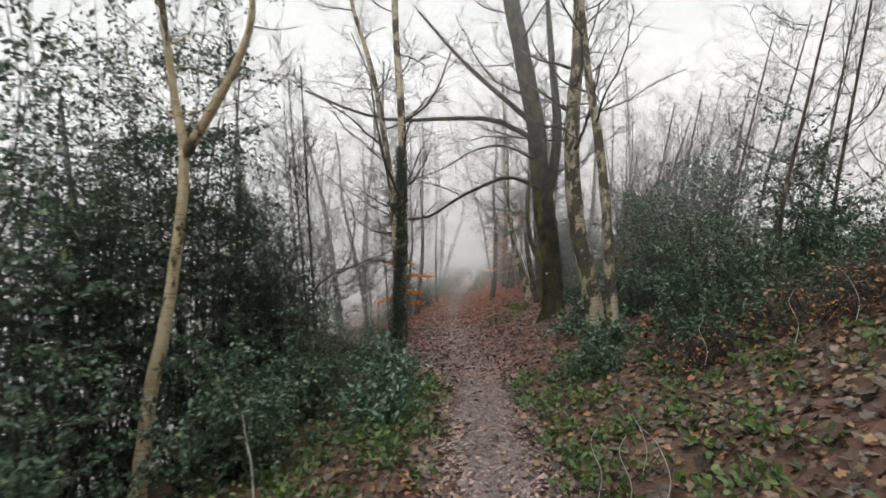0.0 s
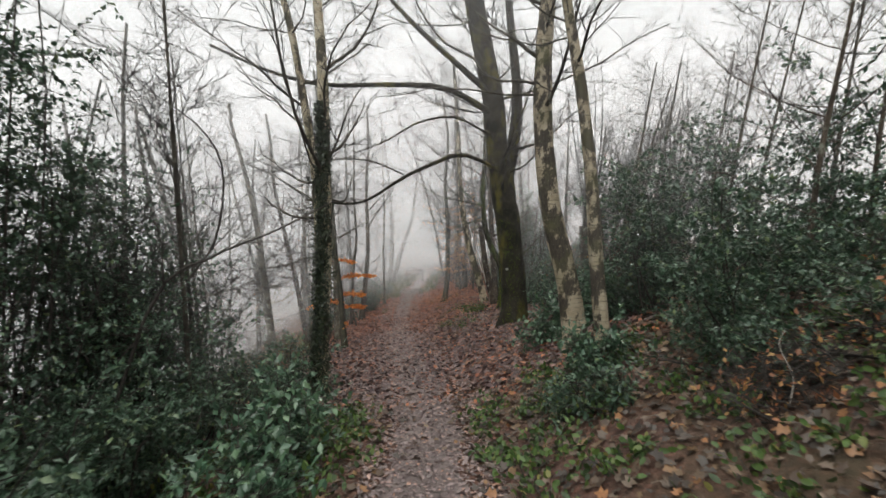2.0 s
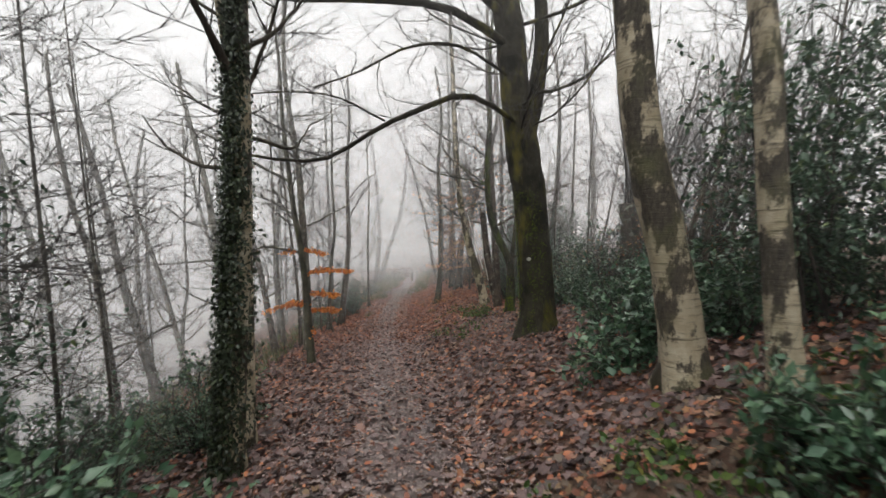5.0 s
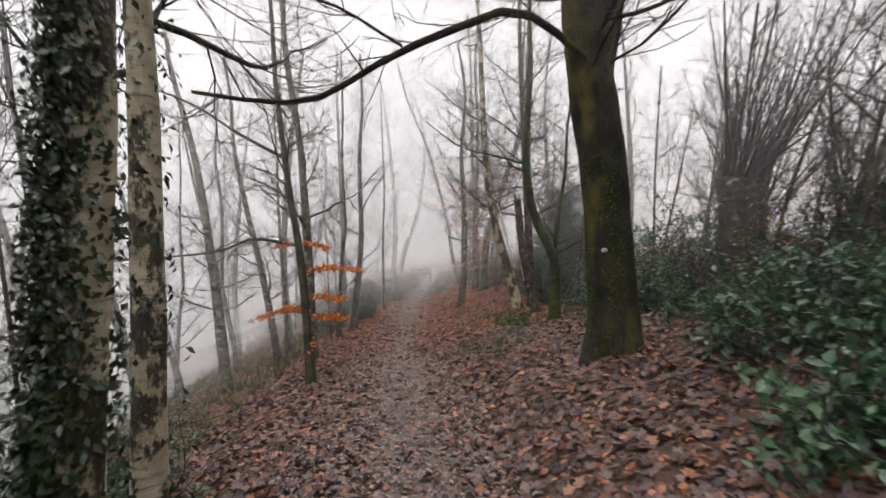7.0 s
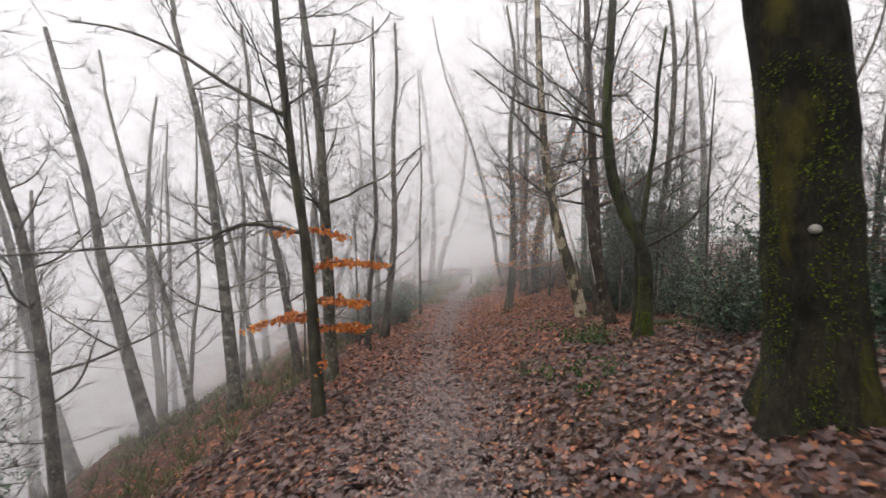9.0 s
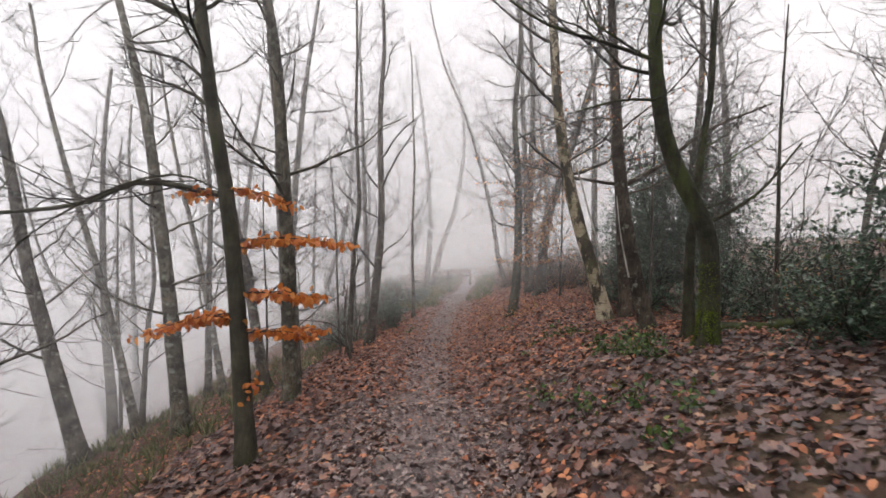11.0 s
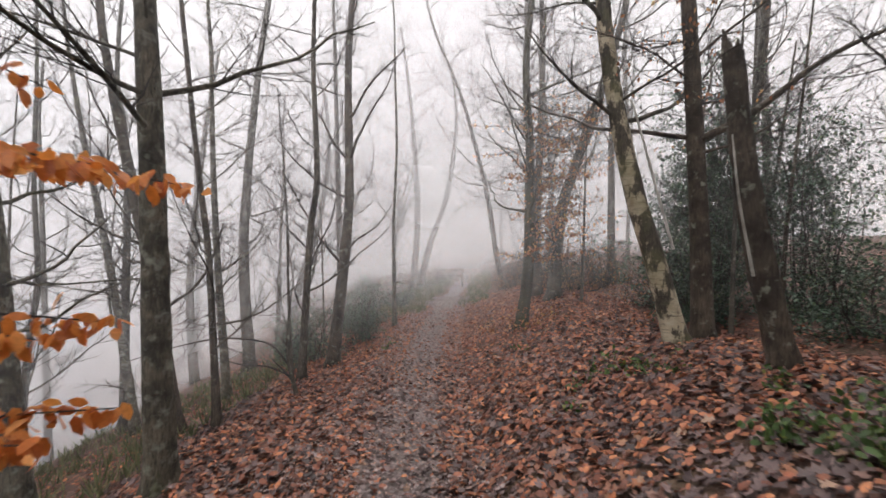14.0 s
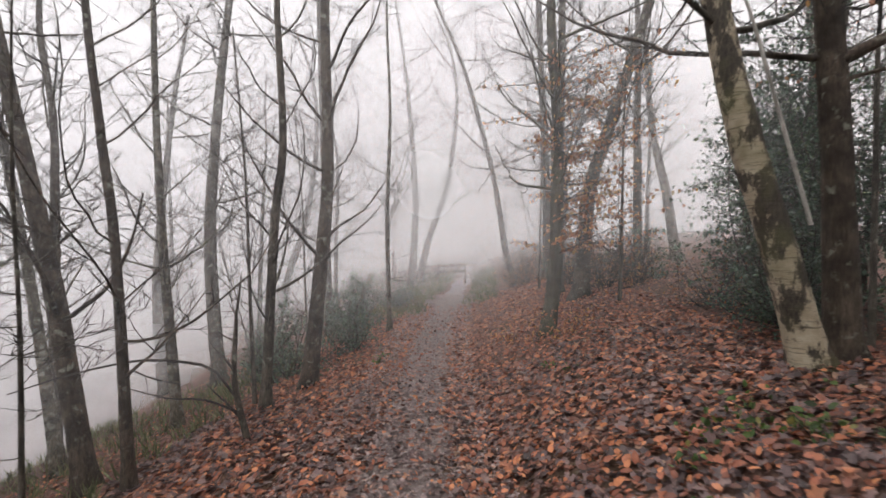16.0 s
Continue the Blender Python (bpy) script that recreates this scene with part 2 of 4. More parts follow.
def tubes_mesh(name, tubes, sides, material):
    """Tapered tubes, all with the same count of rings: rows of (points, radii)."""
    P = np.array([t[0] for t in tubes], float)
    R = np.array([t[1] for t in tubes], float)
    T, n = R.shape
    d = P[:, -1] - P[:, 0]
    d /= np.linalg.norm(d, axis=1, keepdims=True) + 1e-9
    ref = np.where(np.abs(d[:, 2:3]) > 0.8, [[1.0, 0, 0]], [[0, 0, 1.0]])
    a = np.cross(d, ref)
    a /= np.linalg.norm(a, axis=1, keepdims=True)
    b = np.cross(d, a)
    ang = np.arange(sides) * 2 * np.pi / sides
    ring = np.cos(ang)[None, :, None] * a[:, None] + np.sin(ang)[None, :, None] * b[:, None]
    V = P[:, :, None, :] + R[:, :, None, None] * ring[:, None]
    idx = np.arange(T * n * sides).reshape(T, n, sides)
    q = np.stack([idx[:, :-1, :], np.roll(idx[:, :-1], -1, 2), np.roll(idx[:, 1:], -1, 2), idx[:, 1:, :]], -1)
    return mesh_from(name, V.reshape(-1, 3), q.ravel(), np.full(q.size // 4, 4), material)


# leaf outlines: points (along, across, lift) and faces
OVAL = (np.array([(0, 0, 0), (0.28, 0.26, 0.06), (0.68, 0.24, 0.07), (1, 0, -0.03), (0.68, -0.24, 0.07), (0.28, -0.26, 0.06), (0.5, 0, 0)], float), [(0, 6, 1), (1, 6, 2), (2, 6, 3), (3, 6, 4), (4, 6, 5), (5, 6, 0)])
DISC = (np.array([(0, 0, 0), (0.28, 0.27, 0.07), (0.7, 0.23, 0.05), (1, 0, -0.03), (0.68, -0.25, 0.08), (0.25, -0.25, 0.04)], float), [(0, 5, 1), (1, 5, 4), (1, 4, 2), (2, 4, 3)])
BLADE = (np.array([(0, 0.035, 0), (0, -0.035, 0), (0.55, 0.02, 0.06), (1, 0, 0.2)], float), [(0, 1, 2), (1, 3, 2)])
FOLD = (np.array([(0, 0, 0), (0.45, 0.27, 0.09), (1, 0, -0.04), (0.45, -0.27, 0.09)], float), [(0, 2, 1), (0, 3, 2)])
LOBED = (np.array([(0.42, 0, 0), (0, 0.02, 0), (0.12, 0.38, 0.07), (0.34, 0.22, 0.03), (0.58, 0.5, 0.09), (0.66, 0.17, 0.02), (1.0, 0.03, -0.05), (0.67, -0.18, 0.03), (0.55, -0.48, 0.1), (0.33, -0.2, 0.02), (0.1, -0.37, 0.06)], float), [(0, i, i + 1) for i in range(1, 10)] + [(0, 10, 1)])


def leaves_mesh(name, shape, at, ahead, up, size, material):
    """One leaf of the outline at each place, pointing ahead, its face turned up."""
    tv, tf = shape
    at, ahead, up = (np.asarray(v, float) for v in (at, ahead, up))
    ahead = ahead / (np.linalg.norm(ahead, axis=1, keepdims=True) + 1e-9)
    side = np.cross(up, ahead)
    side /= np.linalg.norm(side, axis=1, keepdims=True) + 1e-9
    up = np.cross(ahead, side)
    s = np.asarray(size, float)[:, None, None]
    V = at[:, None] + s * (tv[None, :, 0:1] * ahead[:, None] + tv[None, :, 1:2] * side[:, None] + tv[None, :, 2:3] * up[:, None])
    k = len(tv)
    F = np.array(tf)[None] + (np.arange(len(at)) * k)[:, None, None]
    return mesh_from(name, V.reshape(-1, 3), F.ravel(), np.full(F.size // 3, 3), material)


def unit(v):
    v = np.asarray(v, float)
    return v / (np.linalg.norm(v) + 1e-9)


# ---- the lie of the land ----
MID_Y = [-40, 0, 14, 25, 30, 43, 60, 95]
MID_Z = [3.5, 0.0, -1.52, -2.44, -2.38, -1.95, -1.35, -1.0]
WAY_Y = [-40, 0, 8, 14, 20, 24, 28, 33, 38, 43, 60, 95]
WAY_X = [0.2, 0.2, 0.3, -0.15, -0.5, -0.65, -0.65, -0.4, 0.0, 0.55, 1.6, 3.0]


def way_x(y):
    return sum(np.interp(np.asarray(y, float) + k, WAY_Y, WAY_X) for k in (-2, -1, 0, 1, 2)) / 5


def height(x, y):
    """The ground's height: a footpath across a slope that falls to the left."""
    x, y = np.asarray(x, float), np.asarray(y, float)
    z = sum(np.interp(y + k, MID_Y, MID_Z) for k in (-2, -1, 0, 1, 2)) / 5
    u = x - way_x(y)
    right = np.clip(u - 0.75, 0, None)
    steep = np.interp(y, [4, 8, 12, 14, 24, 28], [0.46, 0.42, 0.34, 0.38, 0.38, 0.42])
    upper = np.interp(y, [4, 12, 15, 18, 25, 29], [0.46, 0.36, 0.34, 0.15, 0.15, 0.3])
    z = z + steep * np.minimum(right, 1.8) + upper * np.clip(right - 1.8, 0, 1.4) + 0.1 * np.clip(right - 3.2, 0, 20)
    left = np.clip(-u - 0.8, 0, None)
    fall = np.interp(y, [0, 8, 13, 18, 23, 34, 50], [0.9, 1.1, 1.45, 1.4, 1.0, 0.95, 0.35])
    z = z - fall * (0.2 * np.minimum(left, 1.7) + 0.38 * np.clip(left - 1.7, 0, 30) + 0.55 * np.clip(left - 8.5, 0, 40))
    rough = np.clip((np.abs(u) - 0.4) / 0.8, 0.25, 1)
    z = z + rough * (0.05 * np.sin(2.3 * x + 0.7 * y) * np.sin(1.7 * y - 0.8 * x) + 0.025 * np.sin(5.1 * x + 2.2) * np.sin(4.3 * y + 1.1))
    return z


def hz(x, y):
    return float(height(x, y))


# ---- ground, path, backdrop, mist ----
def land():
    xs = np.concatenate([np.linspace(-80, -14, 12), np.arange(-12, 12.01, 0.25), np.linspace(14, 80, 12)])
    ys = np.concatenate([np.linspace(-60, -6, 10), np.arange(-4, 40.01, 0.25), np.linspace(42, 100, 30)])
    X, Y = np.meshgrid(xs, ys)
    V = np.stack([X, Y, height(X, Y)], -1).reshape(-1, 3)
    idx = np.arange(len(xs) * len(ys)).reshape(len(ys), len(xs))
    q = np.stack([idx[:-1, :-1], idx[:-1, 1:], idx[1:, 1:], idx[1:, :-1]], -1)
    g = new("ground", mesh_from("ground", V, q.ravel(), np.full(q.size // 4, 4), GROUND))
    tagged(g, "sloping woodland ground covered in brown leaf litter", "ground", kind="structure")
    ys = np.arange(-6, 62, 0.25)
    us = np.linspace(-1, 1, 9)
    half = np.interp(ys, [0, 8, 14, 40], [0.4, 0.42, 0.48, 0.5]) + 0.05 * np.sin(ys * 0.9) + 0.05 * np.sin(ys * 4.7) + 0.04 * np.sin(ys * 9.1)
    X = way_x(ys)[:, None] + us[None] * half[:, None] + 0.05 * np.sin(ys * 1.9)[:, None]
    Y = np.repeat(ys[:, None], 9, 1)
    Z = height(X, Y) + 0.014 - 0.03 * (np.abs(us)[None] ** 4)
    idx = np.arange(X.size).reshape(X.shape)
    q = np.stack([idx[:-1, :-1], idx[:-1, 1:], idx[1:, 1:], idx[1:, :-1]], -1)
    p = new("footpath", mesh_from("footpath", np.stack([X, Y, Z], -1).reshape(-1, 3), q.ravel(), np.full(q.size // 4, 4), MUD))
    tagged(p, "narrow trodden path of wet brown mud", "path", kind="structure")


land()


def distance():
    m = bpy.data.materials.new("glowing_fog_backdrop")
    m.use_nodes = True
    n, l = m.node_tree.nodes, m.node_tree.links
    n.remove(n["Principled BSDF"])
    # the far fog's brightness is emitted by the ring itself
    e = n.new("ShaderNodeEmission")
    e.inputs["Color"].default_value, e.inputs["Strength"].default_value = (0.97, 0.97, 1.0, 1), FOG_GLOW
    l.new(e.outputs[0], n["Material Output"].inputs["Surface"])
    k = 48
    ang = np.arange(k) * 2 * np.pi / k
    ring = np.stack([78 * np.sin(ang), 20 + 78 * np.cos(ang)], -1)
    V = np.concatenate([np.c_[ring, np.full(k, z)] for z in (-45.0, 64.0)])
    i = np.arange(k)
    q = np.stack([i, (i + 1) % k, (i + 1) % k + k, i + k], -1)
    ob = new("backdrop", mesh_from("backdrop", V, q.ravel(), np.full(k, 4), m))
    tagged(ob, "pale blank glowing backdrop of fog hiding the far valley", "fog", kind="structure")


distance()

# sheets of mist across the way: y and density
MIST = [(8, 0.06), (11, 0.07), (14, 0.075), (17, 0.07), (20, 0.06), (23, 0.055), (26, 0.055), (29, 0.075), (32, 0.1), (35, 0.14), (38, 0.18), (42, 0.22), (46, 0.3), (51, 0.35), (57, 0.4), (64, 0.44)]


def ease(v, a, b):
    t = np.clip((v - a) / (b - a), 0, 1)
    return t * t * (3 - 2 * t)


def mist():
    """Haze put into see-through sheets. It thins out towards the ground and on the bank, and is parted round the
    walker's way.
    """
    V, Q, D, n0 = [], [], [], 0
    for y, a in MIST:
        xs = np.concatenate([np.linspace(-34 - y * 0.6, -9, 14), np.arange(-8, 8.01, 0.5), np.linspace(9, 34 + y * 0.6, 14)])
        zs = np.concatenate([np.linspace(-30, -6.5, 8), np.arange(-6, 6.01, 0.5), np.linspace(7, 26, 8)])
        X, Z = np.meshgrid(xs, zs)
        d = a * ease(Z - height(X, np.full_like(X, y)), -0.1, 1.6 if y < 40 else 0.7) * (1 - 0.5 * ease(Z, 16, 26))
        # extra haze low on the left, to whiten the valley
        d = np.minimum(d * (1 + 3.0 * ease(-X, 4.5, 12) * ease(-Z, 0.0, 3.5)), 0.45)
        # haze set by hand: thicker over the way, thinner to darken the bank
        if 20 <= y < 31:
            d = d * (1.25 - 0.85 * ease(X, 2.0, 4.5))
        idx = np.arange(X.size).reshape(X.shape) + n0
        q = np.stack([idx[:-1, :-1], idx[:-1, 1:], idx[1:, 1:], idx[1:, :-1]], -1)
        if y < 21:
            ez = float(np.interp(y, [0, 9, 18, 30], [1.5, 0.5, -0.2, -0.9]))
            far = np.hypot(X - 0.1, Z - ez)
            d = d * ease(far, 1.2, 6.0)
            near = np.minimum.reduce([far[:-1, :-1], far[1:, :-1], far[:-1, 1:], far[1:, 1:]])
            q = q[near > 0.5]
        V.append(np.stack([X, np.full_like(X, y), Z], -1).reshape(-1, 3))
        D.append(d.ravel())
        Q.append(q.reshape(-1))
        n0 += X.size
    Q = np.concatenate(Q)
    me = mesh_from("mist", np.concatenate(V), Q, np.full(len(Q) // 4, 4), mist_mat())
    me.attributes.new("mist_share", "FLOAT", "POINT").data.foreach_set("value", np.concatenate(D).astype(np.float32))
    tagged(new("mist", me), "thin pale morning mist as see-through sheets among the trees", "mist", kind="stuff")


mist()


# ---- trees ----
def curve_through(pts, n):
    """n points on a smooth curve through the given ones."""
    p = np.array(pts, float)
    p = np.concatenate([[2 * p[0] - p[1]], p, [2 * p[-1] - p[-2]]])
    out = []
    for t in np.linspace(0, len(pts) - 1 - 1e-6, n):
        i, f = int(t), t - int(t)
        a, b, c, d = p[i:i + 4]
        out.append(0.5 * (2 * b + (c - a) * f + (2 * a - 5 * b + 4 * c - d) * f * f + (3 * b - a - 3 * c + d) * f ** 3))
    return np.array(out)


def trunk_mesh(name, pts, r0, r1, material, rng, flare=1.5, rings=30, sides=14, rough=0.08, foot=0.9):
    c = curve_through(pts, rings)
    seg = np.r_[0, np.cumsum(np.linalg.norm(np.diff(c, axis=0), axis=1))]
    f = seg / seg[-1]
    r = r0 + (r1 - r0) * f ** 0.8
    r = r * (1 + (flare - 1) * np.exp(-seg / (0.22 * foot + 1e-6)))
    ang = np.arange(sides) * 2 * np.pi / sides
    ph = rng.uniform(0, 6.3, 6)
    lobes = 1 + rough * (np.sin(3 * ang[None] + ph[0] + seg[:, None] * 0.8) * 0.5 + np.sin(5 * ang[None] + ph[1] - seg[:, None] * 1.7) * 0.4 + rng.normal(0, 0.35, (rings, sides)))
    toes = 1 + 0.22 * np.exp(-seg[:, None] / (0.2 * foot + 1e-6)) * np.sin(4 * ang[None] + ph[2]) * (flare > 1.05)
    t = np.gradient(c, axis=0)
    t /= np.linalg.norm(t, axis=1, keepdims=True)
    a = np.cross(t, [0, 1.0, 0.15])
    a /= np.linalg.norm(a, axis=1, keepdims=True)
    b = np.cross(t, a)
    V = c[:, None] + (r[:, None] * lobes * toes)[..., None] * (np.cos(ang)[None, :, None] * a[:, None] + np.sin(ang)[None, :, None] * b[:, None])
    idx = np.arange(rings * sides).reshape(rings, sides)
    q = np.stack([idx[:-1], np.roll(idx[:-1], -1, 1), np.roll(idx[1:], -1, 1), idx[1:]], -1).reshape(-1)
    loops = np.concatenate([q, idx[-1]])
    sizes = np.r_[np.full((rings - 1) * sides, 4), sides]
    return mesh_from(name, V.reshape(-1, 3), loops, sizes, material), c, r


def shoot(rng, start, d, length, r, n, rise, wander):
    """A bent tapered twig of n rings from start along d."""
    pts, d = [np.array(start, float)], unit(d)
    for _ in range(n - 1):
        d = unit(d + rng.normal(0, wander, 3) + (0, 0, rise))
        pts.append(pts[-1] + d * length / (n - 1))
    return np.array(pts), r * np.linspace(1, 0.25, n)


def grow_twigs(rng, limbs, per, length, r, rise=0.1, deep=1):
    """Side branches along the limbs, thinner and shorter outwards, and the twigs that these carry."""
    mid, fine = [], []
    for pts, rad in limbs:
        n = len(pts)
        total = np.linalg.norm(pts[-1] - pts[0])
        for i in range(per):
            f = 0.12 + 0.86 * (i + rng.uniform(0, 1)) / per
            k = min(int(f * (n - 1)), n - 2)
            at = pts[k] + (pts[k + 1] - pts[k]) * (f * (n - 1) - k)
            along = unit(pts[k + 1] - pts[k])
            out = unit(np.cross(along, (0, 0, 1)) * (1 if i % 2 else -1) + rng.normal(0, 0.55, 3))
            ln = max(length * rng.uniform(0.55, 1.1), 0.5 * total * (1.05 - f) * rng.uniform(0.6, 1.1))
            br = min(max(rad[k] * 0.55, 0.0055), r) * rng.uniform(0.75, 1.1)
            tw = shoot(rng, at, along * 0.75 + out * 0.8, ln, br, 5, rise, 0.13)
            mid.append(tw)
            for q in range(deep):
                g = 0.2 + 0.75 * (q + rng.uniform(0, 1)) / deep
                j = min(int(g * 4), 3)
                d = unit(tw[0][j + 1] - tw[0][j])
                side = unit(np.cross(d, (0, 0, 1)) * (1 if q % 2 else -1) + rng.normal(0, 0.6, 3))
                fine.append(shoot(rng, tw[0][j], d * 0.8 + side * 0.7, ln * rng.uniform(0.3, 0.6), max(br * 0.55, 0.0048), 3, rise, 0.14))
    return mid, fine


def tree(name, label, pts, r, material, seed, top=11.0, limbs=12, first=2.0, reach=2.2, twigs=9, twig_len=0.8, deep=2, twig_mat=None, limb_rise=0.12, extra=(), flare=1.5, sides=14, rough=0.08, group="woodland trees", category="tree", r_top=None, twig_r=0.011):
    """A bare winter tree. pts: the trunk's line from the ground up; extra: lines of its own boughs (points, radius)."""
    rng = np.random.default_rng(seed)
    pts = [np.array(p, float) for p in pts]
    base = pts[0].copy()
    base[2] = hz(base[0], base[1])
    pts[0] = base.copy()
    end = pts[-1]
    if end[2] < base[2] + top:
        d = unit(pts[-1] - pts[-2])
        d = unit(d + (0, 0, 0.8))
        left = base[2] + top - end[2]
        for k in (0.5, 1.0):
            pts.append(end + d * left * k + rng.normal(0, 0.15, 3) * left * 0.15)
    line = [p - base for p in pts]
    line[0] = line[0] - (0, 0, 0.12)
    e = thing(name, base, label, category, group)
    me, c, rad = trunk_mesh("trunk", line, r, r_top if r_top else r * 0.3, material, rng, flare, 34, sides, rough)
    mesh_part("trunk", me, e)
    made = []
    for bp, br in extra:
        q = curve_through([np.array(p, float) - base for p in bp], 12)
        made.append((q, np.linspace(br, br * 0.35, 12)))
    hs = c[:, 2]
    limbs = int(limbs * 1.8)
    for i in range(limbs):
        h = first + (hs[-1] - first) * ((i + rng.uniform(0, 0.9)) / max(limbs, 1)) ** 1.5
        k = int(np.argmin(np.abs(hs - h)))
        az = rng.uniform(0, 6.283)
        up = rng.uniform(-0.05, 0.9)
        d = np.array([math.cos(az), math.sin(az), up])
        lr = min(rad[k] * 0.36, 0.034) * rng.uniform(0.55, 1.15)
        ln = reach * rng.uniform(0.7, 1.7) * (1 - 0.4 * (h / (hs[-1] + 0.1)))
        p, q = shoot(rng, c[k], d, ln, lr, 10, limb_rise * 0.6, 0.13)
        made.append((p, q))
    for l in made:
        mesh_part("limb", tubes_mesh("limb", [l], 8 if l[1][0] > 0.03 else 5, twig_mat or material), e)
    mid, fine = grow_twigs(rng, made + [(c[len(c) // 2:][::3], rad[len(c) // 2:][::3])], twigs + 1, twig_len, twig_r, 0.07, deep + 2)
    tagged(mesh_part("side_branch_cluster", tubes_mesh("side_branch_cluster", mid, 3, TWIG), e, "thin bare side branches"), kind="stuff")
    tagged(mesh_part("twig_cluster", tubes_mesh("twig_cluster", fine, 3, TWIG), e, "fine bare dark twigs"), kind="stuff")
    return e, made, c, rad


def hang_leaves(e, rng, limbs, per, size, material, name="leaves", shape=OVAL, droop=0.5, spread=0.12, label=""):
    at, ah, up = [], [], []
    for pts, rad in limbs:
        n = len(pts)
        for _ in range(per):
            f = rng.uniform(0.1, 1.0)
            k = min(int(f * (n - 1)), n - 2)
            p = pts[k] + (pts[k + 1] - pts[k]) * (f * (n - 1) - k)
            at.append(p + rng.normal(0, spread, 3) * (1, 1, 0.35))
            ah.append(rng.normal(0, 0.6, 3) + (0, 0, -droop))
            up.append(rng.normal(0, 0.5, 3) + (0, -0.6, 0.5))
    me = leaves_mesh(name, shape, at, ah, up, size * rng.uniform(0.7, 1.25, len(at)), material)
    return tagged(mesh_part(name, me, e, label), kind="stuff")


def wrap_ivy(e, rng, c, rad, lo, hi, count, size, material=None, away=0.05, side=None):
    """Leaves clinging round a trunk between two heights."""
    h = rng.uniform(lo, hi, count)
    mid = np.stack([np.interp(h, c[:, 2], c[:, 0]), np.interp(h, c[:, 2], c[:, 1]), h], -1)
    wide = np.interp(h, c[:, 2], rad)
    a = rng.uniform(0, 6.283, count) if side is None else rng.normal(side, 0.75, count)
    out = np.stack([np.cos(a), np.sin(a), np.zeros(count)], -1)
    at = mid + out * (wide + np.abs(rng.normal(0, away, count)))[:, None]
    ah = rng.normal(0, 0.5, (count, 3)) + (0, 0, -0.7)
    me = leaves_mesh("ivy", FOLD, at, ah, out + rng.normal(0, 0.35, (count, 3)), size * rng.uniform(0.6, 1.3, count), material or IVY)
    return tagged(mesh_part("ivy", me, e, "clinging bright green moss" if material else "dark glossy climbing ivy"), kind="stuff")


def shrub(name, label, x, y, w, h, seed, leaf=0.06, count=3500, stems=26, material=None, shape=FOLD, lift=0.0, category="shrub", wy=None, squat=0.75):
    """An uneven bush: many stems from the ground, leaves in sprays along their outer parts."""
    rng = np.random.default_rng(seed)
    base = np.array([x, y, hz(x, y)])
    e = thing(name, base, label, category, "woodland shrubs")
    wy = wy or w
    stem_t, spray = [], []
    sprays = 14 if h < 3 else 25
    long = 1.0 if h < 3 else 1.5
    for _ in range(stems):
        az, rr = rng.uniform(0, 6.283), math.sqrt(rng.uniform(0.02, 1))
        ht = h * (1 - squat * rng.uniform(0, 1) ** 1.4) * 1.05 * (1 - 0.45 * rr ** 2)
        tip = np.array([w * rr * math.cos(az), wy * rr * math.sin(az), ht])
        root = tip * (0.4, 0.4, 0) * rng.uniform(0.2, 1)
        root[2] = hz(x + root[0], y + root[1]) - base[2] - 0.05
        tip[2] += hz(x + tip[0], y + tip[1]) - base[2]
        mid = (root + tip) / 2 + rng.normal(0, 0.16, 3) * (w + 0.3)
        p = curve_through([root, mid, tip], 8)
        stem_t.append((p, np.linspace(min(0.009 + 0.003 * h, 0.02), 0.003, 8)))
        for _ in range(sprays):
            f = rng.uniform(0.12 + lift, 1)
            k = min(int(f * 7), 6)
            spray.append(shoot(rng, p[k], rng.normal(0, 0.8, 3) * (1, 1, 0.6) + (0, 0, 0.1), long * rng.uniform(0.3, 0.75) * min(0.45 + 0.25 * h, 1.1), 0.0045, 3, 0.0, 0.22))
    tagged(mesh_part("stem_cluster", tubes_mesh("stem_cluster", stem_t, 4, TWIG), e, "thin woody stems"), kind="stuff")
    tagged(mesh_part("sprig_cluster", tubes_mesh("sprig_cluster", spray, 3, TWIG), e), kind="stuff")
    S = np.array([s[0] for s in spray])
    i = rng.integers(0, len(S), count)
    f = rng.uniform(0.1, 1, count) * 2
    k = np.minimum(f.astype(int), 1)
    p = S[i, k] + (S[i, k + 1] - S[i, k]) * (f - k)[:, None]
    along = S[i, k + 1] - S[i, k]
    along /= np.linalg.norm(along, axis=1, keepdims=True) + 1e-9
    ah = along * 0.6 + rng.normal(0, 0.7, (count, 3)) + (0, 0, -0.1)
    up = rng.normal(0, 0.45, (count, 3)) + (0, 0, 1)
    me = leaves_mesh("leaves", shape, p + rng.normal(0, 0.02, (count, 3)), ah, up, leaf * rng.uniform(0.6, 1.3, count), material or HOLLY)
    tagged(mesh_part("leaves", me, e), kind="stuff")
    return e


# ---- the trees beside the path, from the start to the end of the walk ----
e, made, c, rad = tree("birch_tree", "slender young birch with peeling cream bark, forked above", [(-3.7, 5.0, -1.4), (-3.49, 5.0, -0.14), (-3.34, 5.0, 0.5), (-3.15, 5.0, 1.7), (-3.1, 5.0, 2.51), (-3.19, 5.0, 3.07), (-3.34, 5.0, 4.19)], 0.095, BIRCH_YOUNG, 1, 7.5, 7, 4.2, 1.4, 8, 0.6, extra=[([(-3.1, 5.0, 2.45), (-2.74, 5.0, 3.03), (-2.49, 5.0, 3.49), (-2.32, 5.0, 3.98), (-2.35, 5.0, 4.54), (-2.5, 5.1, 5.6)], 0.062)], flare=1.2, r_top=0.02)

